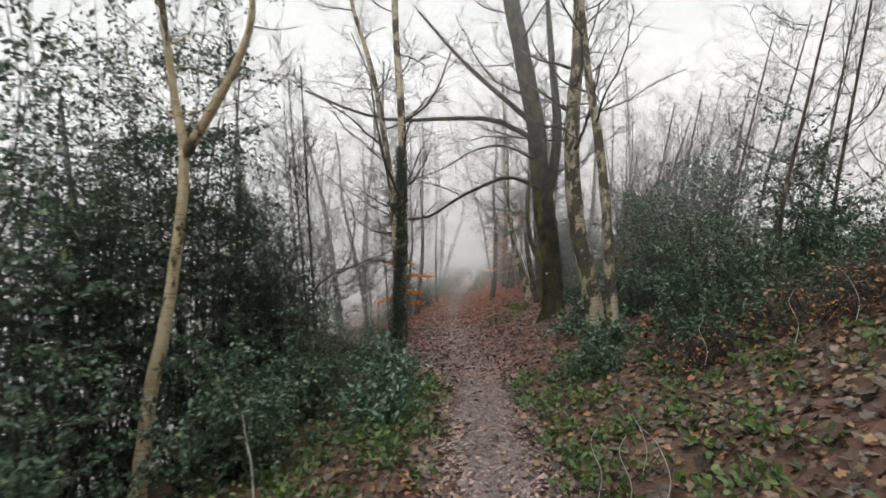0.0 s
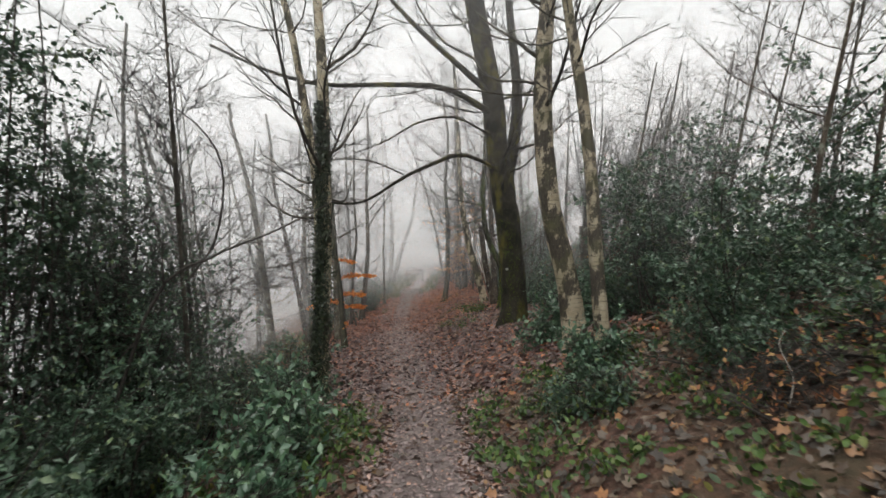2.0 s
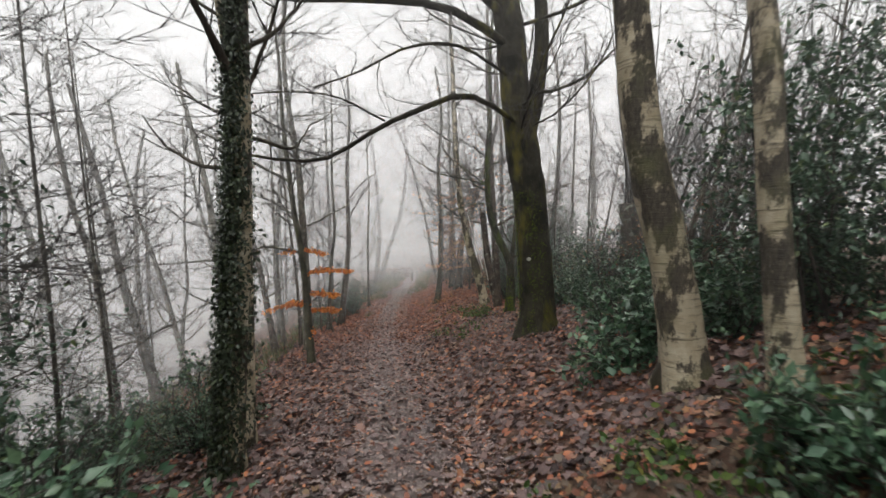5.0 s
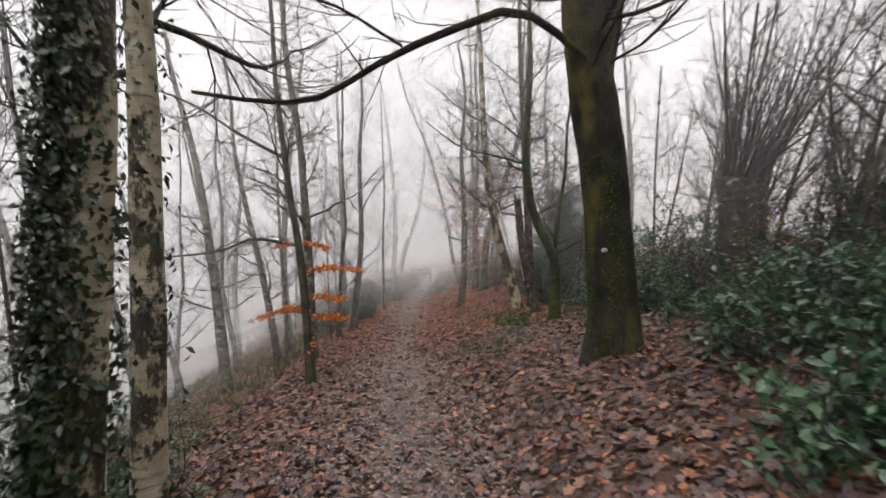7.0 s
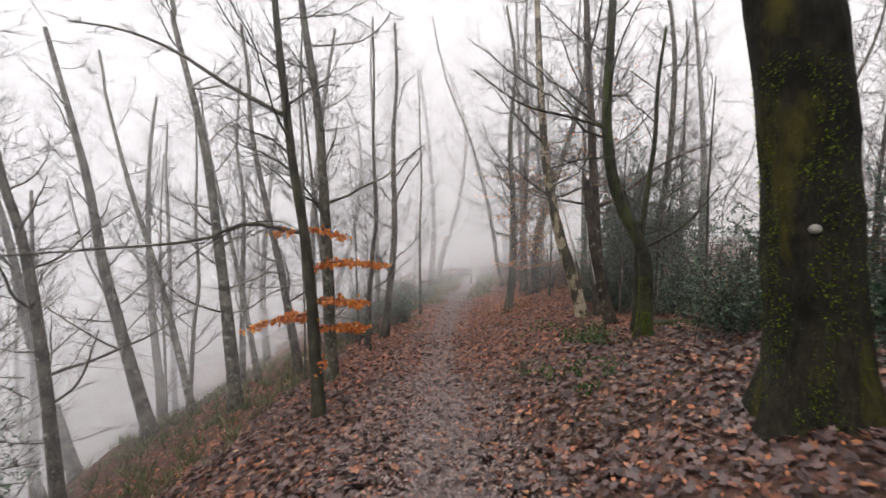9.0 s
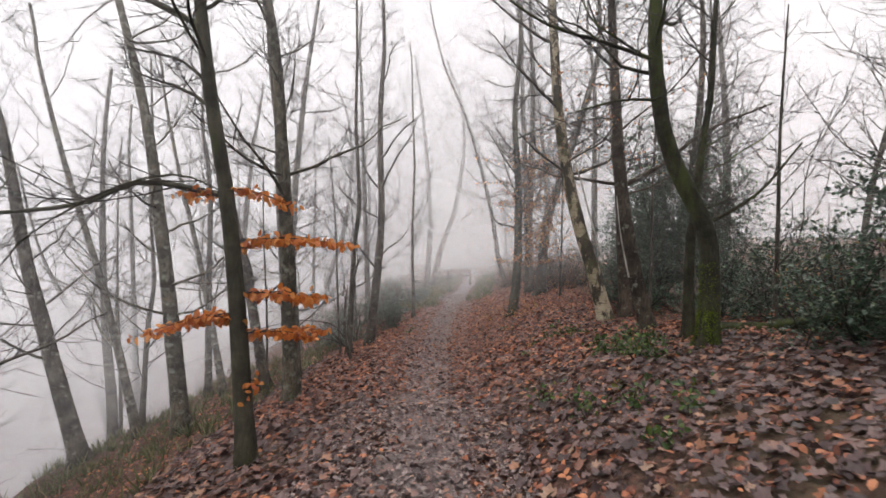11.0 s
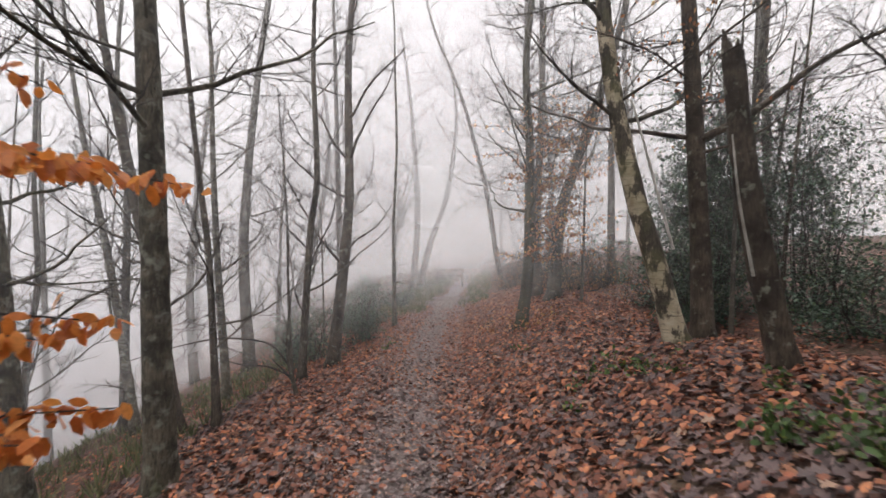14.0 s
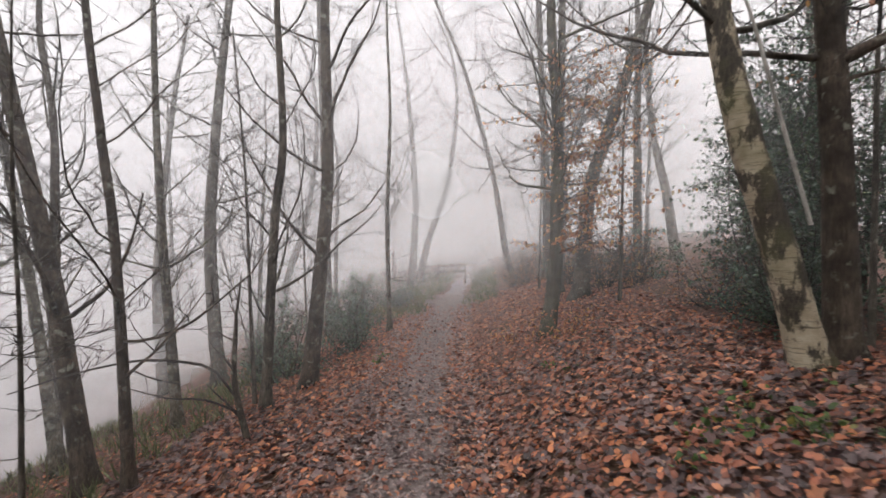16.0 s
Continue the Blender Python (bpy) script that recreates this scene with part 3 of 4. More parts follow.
e, made, c, rad = tree("birch_tree", "pale birch trunk thickly wrapped in dark ivy", [(-1.4, 9.83, -1.1), (-1.33, 9.83, 0.5), (-1.29, 9.83, 1.5), (-1.3, 9.83, 3.0), (-1.33, 9.83, 4.28), (-1.45, 9.83, 6.2)], 0.13, BIRCH, 2, 12, 8, 3.4, 2.4, 10, 0.8, twig_mat=BARK, flare=1.3)
wrap_ivy(e, np.random.default_rng(21), c, rad, 0.0, 4.8, 9500, 0.045, side=4.2, away=0.045)
wrap_ivy(e, np.random.default_rng(23), c, rad, 0.0, 2.4, 500, 0.06)
e, made, c, rad = tree("birch_tree", "rough birch with shaggy banded bark and tufts of ivy", [(-1.55, 10.7, -1.2), (-1.55, 10.7, 0.5), (-1.6, 10.7, 2.2), (-1.75, 10.7, 3.4), (-2.1, 10.7, 5.4), (-2.6, 10.7, 7.1)], 0.11, BIRCH, 3, 11, 9, 3.0, 2.2, 10, 0.8, twig_mat=BARK, flare=1.3)
wrap_ivy(e, np.random.default_rng(22), c, rad, 0.3, 4.0, 420, 0.06, away=0.08)

tree("birch_tree", "stout birch with creamy flaking bark and dark scars", [(2.67, 9.3, -0.37), (2.49, 9.3, 0.78), (2.26, 9.3, 1.84), (2.16, 9.3, 3.06), (2.18, 9.3, 4.27), (2.27, 9.3, 5.49)], 0.19, BIRCH_DULL, 4, 12, 9, 3.6, 2.2, 9, 0.8, twig_mat=BARK, rough=0.12)
tree("birch_tree", "narrower birch trunk with blotched cream bark", [(2.66, 8.2, -0.1), (2.56, 8.2, 0.91), (2.49, 8.2, 2.07), (2.36, 8.2, 3.22), (2.22, 8.2, 4.1), (2.12, 8.2, 4.9)], 0.105, BIRCH_DULL, 5, 10, 8, 3.6, 1.8, 9, 0.7, twig_mat=BARK, rough=0.12)

oak, made, c, rad = tree("oak_tree", "large oak with a mossy yellow-green trunk and long boughs", [(2.66, 13.9, -0.6), (2.6, 13.9, 0.64), (2.53, 13.9, 1.65), (2.4, 13.9, 2.6), (2.25, 13.9, 3.9), (2.15, 13.9, 5.0), (1.76, 13.9, 6.94), (1.42, 13.9, 8.58)], 0.33, BARK_OAK, 6, 13, 14, 3.6, 3.4, 14, 0.9, r_top=0.2, extra=[
    ([(2.35, 13.9, 2.5), (2.65, 14.0, 3.6), (2.8, 14.0, 5.0), (2.65, 14.1, 7.0), (2.5, 14.1, 9.0)], 0.2),
    ([(2.2, 13.7, 3.1), (1.6, 13.3, 3.32), (1.1, 13.0, 3.33), (0.46, 12.9, 3.06), (-0.17, 12.8, 2.74), (-0.61, 12.7, 2.42), (-1.05, 12.7, 2.2), (-1.54, 12.6, 2.16), (-2.21, 12.6, 2.25)], 0.06),
    ([(2.15, 13.8, 4.5), (1.0, 13.7, 5.1), (-0.34, 13.6, 5.16), (-2.0, 13.6, 5.13), (-3.35, 13.6, 5.45), (-4.71, 13.6, 6.05)], 0.085),
    ([(-0.1, 12.85, 2.85), (-0.9, 12.4, 3.1), (-1.9, 12.1, 3.0), (-2.8, 11.9, 2.75)], 0.02),
    ([(2.2, 13.8, 3.9), (1.2, 13.4, 4.3), (0.3, 13.0, 4.1), (-0.5, 12.8, 3.6), (-1.2, 12.7, 3.3)], 0.035),
    ([(2.1, 13.8, 5.0), (0.16, 13.6, 6.64), (-1.33, 13.6, 8.31)], 0.09)], flare=1.45, rough=0.11, sides=18)

wrap_ivy(oak, np.random.default_rng(24), c, rad, 0.0, 2.6, 3000, 0.022, MOSS, 0.004, 3.8).name = "moss"
beech, beech_limbs, c, rad = tree("beech_tree", "young beech with a mossy dark trunk keeping orange leaves", [(-2.14, 17.3, -1.95), (-2.3, 17.3, -0.1), (-2.42, 17.3, 0.9), (-2.56, 17.3, 1.7), (-2.71, 17.3, 2.88), (-2.84, 17.3, 4.12)], 0.105, BARK_BEECH, 7, 9, 8, 3.8, 2.0, 11, 0.7, extra=[
    ([(-2.45, 17.3, 0.72), (-3.3, 17.3, 0.86), (-3.98, 17.25, 0.61), (-5.26, 17.1, 0.48), (-7.0, 16.9, 0.35)], 0.035),
    ([(-2.68, 17.3, 2.5), (-3.56, 17.3, 2.97), (-4.41, 17.3, 3.52), (-5.27, 17.3, 3.87), (-6.13, 17.3, 4.02)], 0.038),
    ([(-2.35, 17.25, 0.72), (-2.8, 17.1, 0.9), (-3.4, 16.9, 0.7), (-4.0, 16.6, 0.15), (-4.2, 16.5, -0.5)], 0.016)], flare=1.25)
rng = np.random.default_rng(700)
SPRAYS = [((-2.42, 0.8), (-1.95, 0.68), 60), ((-2.4, 0.75), (-3.0, 0.7), 26), ((-2.3, 0.25), (-1.28, 0.22), 120), ((-2.25, -0.3), (-1.6, -0.43), 100), ((-2.2, -0.72), (-1.6, -0.83), 110), ((-2.2, -0.6), (-2.75, -0.56), 60), ((-2.25, -0.5), (-3.3, -0.75), 90), ((-2.4, 0.1), (-1.8, 0.32), 30), ((-2.12, -1.2), (-2.2, -1.4), 16)]
for (x0, z0), (x1, z1), ct in SPRAYS:
    bits = []
    for dy in (-0.12, 0.1):
        back = 0.7 if x1 > x0 else 0.15
        tw = curve_through([np.array((x0, 17.3, z0)) - beech.location, np.array(((x0 + x1) / 2, 17.3 + back * 0.5 + dy, (z0 + z1) / 2 + 0.04)) - beech.location, np.array((x1, 17.3 + back + 2 * dy, z1)) - beech.location], 8)
        bits.append((tw, np.linspace(0.009, 0.003, 8)))
    spray = mesh_part("leaf_spray", tubes_mesh("leaf_spray", bits, 5, TWIG), beech, "thin twigs carrying orange leaves")
    hang_leaves(spray, rng, bits, int(ct * 0.85), 0.085, ORANGE, droop=0.8, spread=0.05, label="dry bright orange beech leaves")

tree("birch_tree", "straight birch with grey scarred bark on the path edge", [(-2.89, 20.6, -2.5), (-2.95, 20.6, -1.2), (-2.99, 20.6, 0.04), (-3.1, 20.6, 2.01), (-3.22, 20.6, 3.59)], 0.155, SCARRED, 8, 12, 9, 3.6, 2.0, 10, 0.8)

MOSSY, _, c, rad = tree("mossy_tree", "curved tree with bright green moss on its trunk", [(3.2, 18.6, -0.9), (3.24, 18.6, -0.08), (3.16, 18.6, 0.5), (2.84, 18.6, 1.18), (2.66, 18.6, 1.75), (2.57, 18.6, 2.5), (2.57, 18.6, 3.2), (2.66, 18.6, 4.87)], 0.135, BARK_GREEN, 9, 9, 6, 3.4, 2.2, 10, 0.8, flare=1.7, extra=[([(2.6, 18.6, 2.6), (1.9, 18.4, 2.75), (1.0, 18.1, 2.9), (0.2, 17.9, 3.4)], 0.03), ([(2.65, 18.6, 2.1), (2.0, 18.3, 2.0), (1.3, 18.0, 1.75)], 0.022)])
wrap_ivy(MOSSY, np.random.default_rng(25), c, rad, -0.1, 0.5, 2000, 0.022, MOSS, 0.004, 3.7).name = "moss"
wrap_ivy(MOSSY, np.random.default_rng(26), c, rad, 0.4, 1.1, 700, 0.02, MOSS, 0.004, 3.6).name = "moss"
tree("mossy_tree", "short mossy tree forking low beside fallen wood", [(3.4, 19.5, -0.6), (3.43, 19.5, 0.2), (3.5, 19.5, 0.75), (3.62, 19.55, 1.6), (3.8, 19.6, 2.6)], 0.085, BARK_GREEN, 10, 6, 6, 1.8, 1.8, 9, 0.7, flare=1.6, extra=[([(3.45, 19.5, 0.5), (3.7, 19.4, 0.6), (4.3, 19.3, 1.0), (4.9, 19.3, 1.7)], 0.04)])

LEAN, _, lc, lr = tree("birch_tree", "leaning birch with pale blotched bark", [(3.24, 22.7, -1.2), (2.93, 22.7, -0.26), (2.62, 22.7, 0.8), (2.38, 22.7, 1.87), (2.2, 22.75, 3.2), (2.1, 22.8, 5.0)], 0.17, BIRCH_DULL, 11, 11, 8, 3.0, 2.2, 10, 0.8, twig_mat=BARK)
tree("tree", "upright grey-brown trunk with a split strip of bark", [(3.7, 22.9, -1.1), (3.63, 22.9, 0.57), (3.55, 22.9, 2.24), (3.45, 22.9, 4.5)], 0.16, BARK_BROWN, 12, 12, 10, 2.6, 2.6, 10, 0.8, extra=[([(3.6, 22.85, 1.6), (4.3, 22.6, 2.0), (5.2, 22.4, 2.7), (6.4, 22.2, 3.2)], 0.06)])

tree("beech_tree", "slim beech with low russet leaves beside the path", [(1.64, 27.0, -1.8), (1.8, 27.0, -0.6), (1.84, 27.0, 0.24), (1.85, 27.0, 2.37), (1.75, 27.0, 4.49)], 0.15, BARK_BEECH, 13, 11, 10, 2.6, 2.6, 10, 0.8)
tree("tree", "tall trunk leaning away through the mist", [(2.9, 29.2, -1.3), (3.09, 29.2, 1.02), (3.62, 29.2, 2.75), (4.56, 29.2, 5.67)], 0.2, BARK, 14, 11, 8, 3.5, 2.6, 9, 0.9)
tree("tree", "grey trunk on the bank behind the birch", [(2.75, 30.8, -1.5), (2.72, 30.8, 1.0), (2.85, 30.8, 4.0), (2.9, 30.8, 7.0)], 0.17, BARK, 15, 13, 10, 3, 2.2, 9, 0.9)

for i, (x, y, lean, h) in enumerate([(-2.55, 8.0, -0.3, 6.0), (-3.2, 9.6, -0.5, 7.0), (-3.9, 11.4, -0.6, 7.5), (-4.6, 13.6, -0.8, 8.0), (-5.6, 15.4, -0.9, 8.5)]):
    z = hz(x, y)
    tree("young_tree", "thin bare young tree with many fine branches", [(x, y, z), (x + lean * 0.25, y, z + h * 0.3), (x + lean * 0.6, y, z + h * 0.6), (x + lean, y, z + h)], 0.036, BARK, 160 + i, h, 9, 1.4, 1.7, 9, 0.7, flare=1.2, sides=10)

LEFT = [
    ([(-5.89, 22.3, -3.75), (-6.36, 22.3, 0.34), (-6.82, 22.3, 3.33), (-7.59, 22.3, 6.33)], 0.19),
    ([(-8.6, 22.9, -4.94), (-9.9, 22.9, -0.46), (-10.56, 22.9, 2.71), (-11.72, 22.9, 6.69)], 0.2),
    ([(-4.95, 24.4, -3.3), (-5.5, 24.4, -0.48), (-5.98, 24.4, 1.6), (-6.5, 24.4, 4.2)], 0.15),
    ([(-8.04, 24.0, -4.63), (-9.01, 24.0, -0.88), (-10.07, 24.0, 2.38), (-10.78, 24.0, 4.96)], 0.12),
    ([(-7.63, 18.9, -3.95), (-8.08, 18.9, -1.25), (-8.42, 18.9, 0.59), (-8.88, 18.9, 2.0)], 0.14),
    ([(-3.79, 23.5, -2.9), (-3.96, 23.5, -0.26), (-4.12, 23.5, 1.02), (-4.32, 23.5, 2.63)], 0.068),
    ([(-5.36, 27.1, -3.57), (-5.64, 27.1, -0.28), (-5.8, 27.1, 2.43), (-5.86, 27.1, 4.61)], 0.11),
    ([(-3.13, 25.7, -2.6), (-2.99, 25.7, 0.18), (-2.85, 25.7, 1.54), (-2.95, 25.7, 3.82)], 0.09),
    ([(-2.72, 26.6, -2.71), (-2.52, 26.6, -0.79), (-2.36, 26.6, 1.25), (-2.41, 26.6, 4.31)], 0.15),
    ([(-1.8, 31.0, -2.5), (-1.87, 31.0, 0.78), (-1.79, 31.0, 3.58), (-1.87, 31.0, 5.92)], 0.075),
]
for i, (p, r) in enumerate(LEFT):
    tree("tree", "slender grey trunk leaning over the misty slope", p, r, (SCARRED, BARK, BARK_BROWN)[i % 3], 30 + i, 11, 9, 1.3 if r < 0.1 else 2.2, 2.1, 9, 0.7, deep=1, limb_rise=0.15, flare=1.35)

SLOPE = [o for o in scene.objects if o.parent is None and o.get("label", "").startswith("slender grey trunk")]
for i, (x, y) in enumerate([(-7.2, 26.6), (-9.4, 26.0), (-11.2, 23.5), (-11.5, 28.0), (-12.8, 21.5)]):
    copy_thing(SLOPE[(i * 4 + 3) % len(SLOPE)], pose(x, y, hz(x, y), 0, 0, (-20, 25, 10, -35, 15)[i]))

# young many-branched trees between the trunks
for i, (x, y, h) in enumerate([(-3.5, 26.2, 6.5), (-4.2, 31.5, 7.0), (3.3, 27.8, 6.0), (2.6, 32.6, 7.0), (4.4, 23.4, 5.5), (4.9, 19.9, 5.0), (5.2, 17.9, 5.5)]):
    z = hz(x, y)
    lean = -0.25 if x < 0 else 0.15
    tree("young_tree", "thin bare young tree with many fine branches", [(x, y, z), (x + lean * 0.4, y, z + h * 0.3), (x + lean * 0.7, y, z + h * 0.6), (x + lean * 1.6, y, z + h)], 0.042, BARK, 860 + i, h, 9, 0.7, 2.0, 8, 0.5, deep=0, limb_rise=0.4, flare=1.2, sides=9)

FAR = [
    ([(-2.19, 43.0, -2.3), (-1.94, 43.0, 2.64), (-2.39, 43.0, 8.7), (-2.99, 43.0, 13.26)], 0.22),
    ([(-1.93, 45.0, -2.3), (-1.27, 45.0, 0.59), (-0.28, 45.0, 3.52), (0.31, 45.0, 7.77), (0.06, 45.0, 11.05), (-0.92, 45.0, 13.68)], 0.22),
    ([(2.4, 36.0, -1.4), (2.01, 36.0, -0.3), (1.48, 36.0, 2.9), (0.4, 36.0, 6.81), (-0.68, 36.0, 9.42)], 0.13),
    ([(3.2, 34.0, -1.3), (3.1, 34.0, 3.0), (2.9, 34.0, 8.0)], 0.17),
    ([(-4.2, 34.0, -3.0), (-4.4, 34.0, 2.0), (-4.6, 34.0, 8.0)], 0.15),
]
FAR_TREES = []
for i, (p, r) in enumerate(FAR):
    FAR_TREES.append(tree("tree", "tall bare tree fading into the mist", p, r, BARK, 60 + i, 15, 13, 4, 3.2, 4, 1.4, deep=1, twig_r=0.02)[0])

# more of the wood behind, as copies turned and set about
rng = np.random.default_rng(77)
spots = [(-6.5, 31), (-8.5, 28), (-11, 27), (-13, 31), (-7.5, 36), (-10.5, 35), (-5.5, 40), (-9, 42), (-13, 40), (-16, 34), (-15, 26), (-12, 21), (-17, 29), (-4, 50), (-7.5, 48), (4.6, 38), (6.2, 34), (8.5, 36), (5.6, 43), (7.5, 47), (3.8, 50), (9.5, 41), (7.5, 29), (9.5, 31), (11, 26), (12, 34), (-10.5, 17), (-13.5, 17.5), (-7, 14), (-9.5, 12), (-12, 14)]
for i, (x, y) in enumerate(spots):
    src = FAR_TREES[(i * 3) % len(FAR_TREES)]
    s = rng.uniform(0.7, 1.0)
    k = copy_thing(src, pose(x, y, hz(x, y), 0, 0, rng.uniform(0, 360)) @ Matrix.Scale(s, 4))
    k.scale = (s, s, s)
SHRUBS = [
    # x, y, half width, height, leaf, count
    (-2.3, 4.6, 0.9, 1.5, 0.06, 10000), (-2.6, 6.4, 1.1, 2.2, 0.06, 13000), (-4.7, 5.9, 1.6, 6.6, 0.07, 13000), (-4.6, 8.4, 1.6, 6.0, 0.06, 15000), (-6.0, 4.9, 1.8, 8.2, 0.08, 12000), (-8.4, 8.4, 2.3, 9.5, 0.09, 9000), (-3.8, 7.2, 1.1, 4.6, 0.065, 8000),
    (-7.0, 6.8, 2.0, 9.0, 0.1, 8000), (-2.9, 8.5, 1.1, 2.4, 0.055, 9000), (-1.0, 6.3, 0.6, 0.9, 0.085, 2800), (-1.5, 7.8, 0.7, 0.9, 0.08, 2500), (-0.95, 5.3, 0.4, 0.45, 0.085, 1200), (-3.3, 3.3, 0.8, 1.8, 0.055, 8000), (-5.0, 3.5, 1.5, 7.6, 0.085, 12000), (-3.4, 10.4, 1.0, 2.2, 0.05, 5000), (-5.8, 11.2, 1.4, 3.4, 0.05, 7000),
    (3.4, 6.7, 1.0, 1.5, 0.06, 10000), (4.9, 7.1, 1.2, 1.8, 0.06, 10000), (6.5, 6.9, 1.4, 1.9, 0.06, 9000), (4.0, 9.4, 1.1, 3.4, 0.075, 12000), (5.4, 9.0, 1.5, 4.2, 0.08, 14000), (7.4, 9.2, 1.6, 2.9, 0.06, 8000),
    (2.35, 7.5, 0.5, 0.45, 0.08, 1800), (2.75, 10.3, 0.8, 0.8, 0.1, 1900), (3.7, 10.9, 0.9, 1.2, 0.1, 2400), (3.4, 9.9, 0.7, 0.8, 0.1, 1200), (3.4, 11.9, 0.9, 1.1, 0.1, 1900), (4.2, 12.7, 1.0, 1.15, 0.07, 5000), (-2.3, 11.3, 0.8, 1.2, 0.055, 5000), (-3.0, 12.5, 0.9, 1.5, 0.05, 5000), (-3.2, 7.7, 1.0, 4.0, 0.06, 9000), (1.9, 6.4, 0.5, 0.4, 0.06, 2500), (3.0, 5.9, 0.7, 0.65, 0.055, 3000), (3.9, 5.7, 0.8, 0.8, 0.055, 3500), (5.0, 5.9, 0.9, 1.0, 0.055, 3500), (6.2, 5.6, 1.0, 1.1, 0.055, 3500), (1.7, 7.2, 0.4, 0.25, 0.06, 700),
    (4.3, 13.9, 1.1, 0.95, 0.065, 5000), (6.2, 13.2, 1.5, 2.2, 0.06, 8000), (6.6, 15.5, 1.7, 2.1, 0.055, 9000), (5.1, 17.2, 1.3, 2.4, 0.065, 10000), (5.7, 20.6, 1.1, 1.9, 0.075, 5500), (7.2, 22.4, 1.3, 2.4, 0.07, 5500), (4.9, 25.3, 0.9, 1.2, 0.055, 5000), (6.4, 24.2, 1.3, 3.6, 0.07, 8000),
    (5.9, 26.6, 1.3, 6.4, 0.085, 22000), (5.4, 31.5, 1.9, 1.7, 0.065, 9000), (4.0, 33.5, 1.6, 1.5, 0.06, 6000), (-3.5, 27.9, 0.9, 2.2, 0.055, 8000), (-2.5, 29.2, 0.8, 1.9, 0.055, 8000), (-4.9, 30.0, 1.1, 2.0, 0.055, 6000), (-3.1, 32.4, 1.0, 2.2, 0.06, 7000), (-2.3, 36.0, 1.0, 1.7, 0.06, 5000), (-4.3, 38.0, 1.5, 2.0, 0.07, 5000), (4.0, 17.3, 0.9, 1.7, 0.06, 5000), (-5.9, 15.2, 0.9, 2.4, 0.06, 3500), (-7.6, 17.2, 1.2, 3.0, 0.06, 4500), (-4.4, 13.4, 0.8, 1.6, 0.055, 3000), (4.5, 15.8, 1.1, 2.1, 0.065, 9000), (5.0, 21.6, 1.0, 1.6, 0.06, 5000), (4.6, 24.6, 1.0, 2.6, 0.07, 8000),
]
for i, (x, y, w, h, lf, ct) in enumerate(SHRUBS):
    shrub("holly_bush", "tall dense dark green evergreen bush" if h > 2.5 else "low spreading dark green evergreen bush", x, y, w, h, 100 + i, lf, int(ct * (0.8 if y < 10 or lf > 0.09 else 0.66)), int(9 + 4.5 * h) if h < 3 else int(7 + 1.8 * h), GLOSSY if lf > 0.079 and h < 1.5 else HOLLY)


# tall hollies above the slope at the start and behind the leaning birch
for i, (x, y, w, h, ct) in enumerate([(-4.4, 7.2, 1.2, 9.6, 14000), (-5.9, 7.4, 1.4, 10.0, 14000), (-4.9, 5.6, 0.9, 7.6, 9000), (-4.3, 9.0, 1.1, 6.5, 9000), (-3.4, 8.6, 0.8, 4.0, 5000), (5.5, 26.3, 1.1, 5.0, 12000), (6.6, 25.0, 1.0, 5.0, 8000)]):
    shrub("holly_tree", "tall dark green holly with sky showing through", x, y, w, h, 980 + i, 0.068, ct, 22, lift=0.5, category="tree", squat=0.5)

# dry twiggy thickets with a few russet leaves behind the trees on the bank
for i, (x, y, w, h, ct) in enumerate([(3.6, 29.8, 1.0, 1.7, 1100), (4.6, 30.4, 1.1, 1.9, 1100), (3.5, 31.9, 1.1, 1.9, 1500), (2.5, 34.6, 0.9, 1.5, 1200), (3.0, 38.5, 1.2, 1.6, 1200), (5.1, 13.4, 1.0, 2.4, 700), (5.9, 14.4, 1.1, 2.6, 700), (4.9, 15.6, 0.9, 2.2, 700), (6.6, 12.6, 1.1, 2.6, 700), (3.5, 4.9, 0.8, 0.45, 500), (4.6, 4.7, 0.9, 0.5, 500), (2.6, 5.3, 0.5, 0.35, 400), (5.2, 19.0, 0.9, 1.6, 700), (4.7, 26.6, 0.9, 1.5, 900)]):
    shrub("brown_thicket", "dry brown twiggy thicket with few russet leaves", x, y, w, h, 960 + i, 0.055, ct, 34, RUSSET)


# ---- smaller plants and dead wood ----
rng = np.random.default_rng(500)


def stick(name, label, pts, r, material=None, category="branch", twigs=0, seed=0):
    g = np.random.default_rng(seed)
    base = np.array(pts[0], float)
    e = thing(name, base, label, category)
    line = curve_through([np.array(p, float) - base for p in pts], 14)
    main = (line, np.linspace(r, r * 0.4, 14))
    mesh_part("stem", tubes_mesh("stem", [main], 8, material or TWIG), e)
    if twigs:
        tagged(mesh_part("twig_cluster", tubes_mesh("twig_cluster", grow_twigs(g, [main], twigs, 0.3, r * 0.45, 0.08, 1)[0], 4, TWIG), e), kind="stuff")
    return e


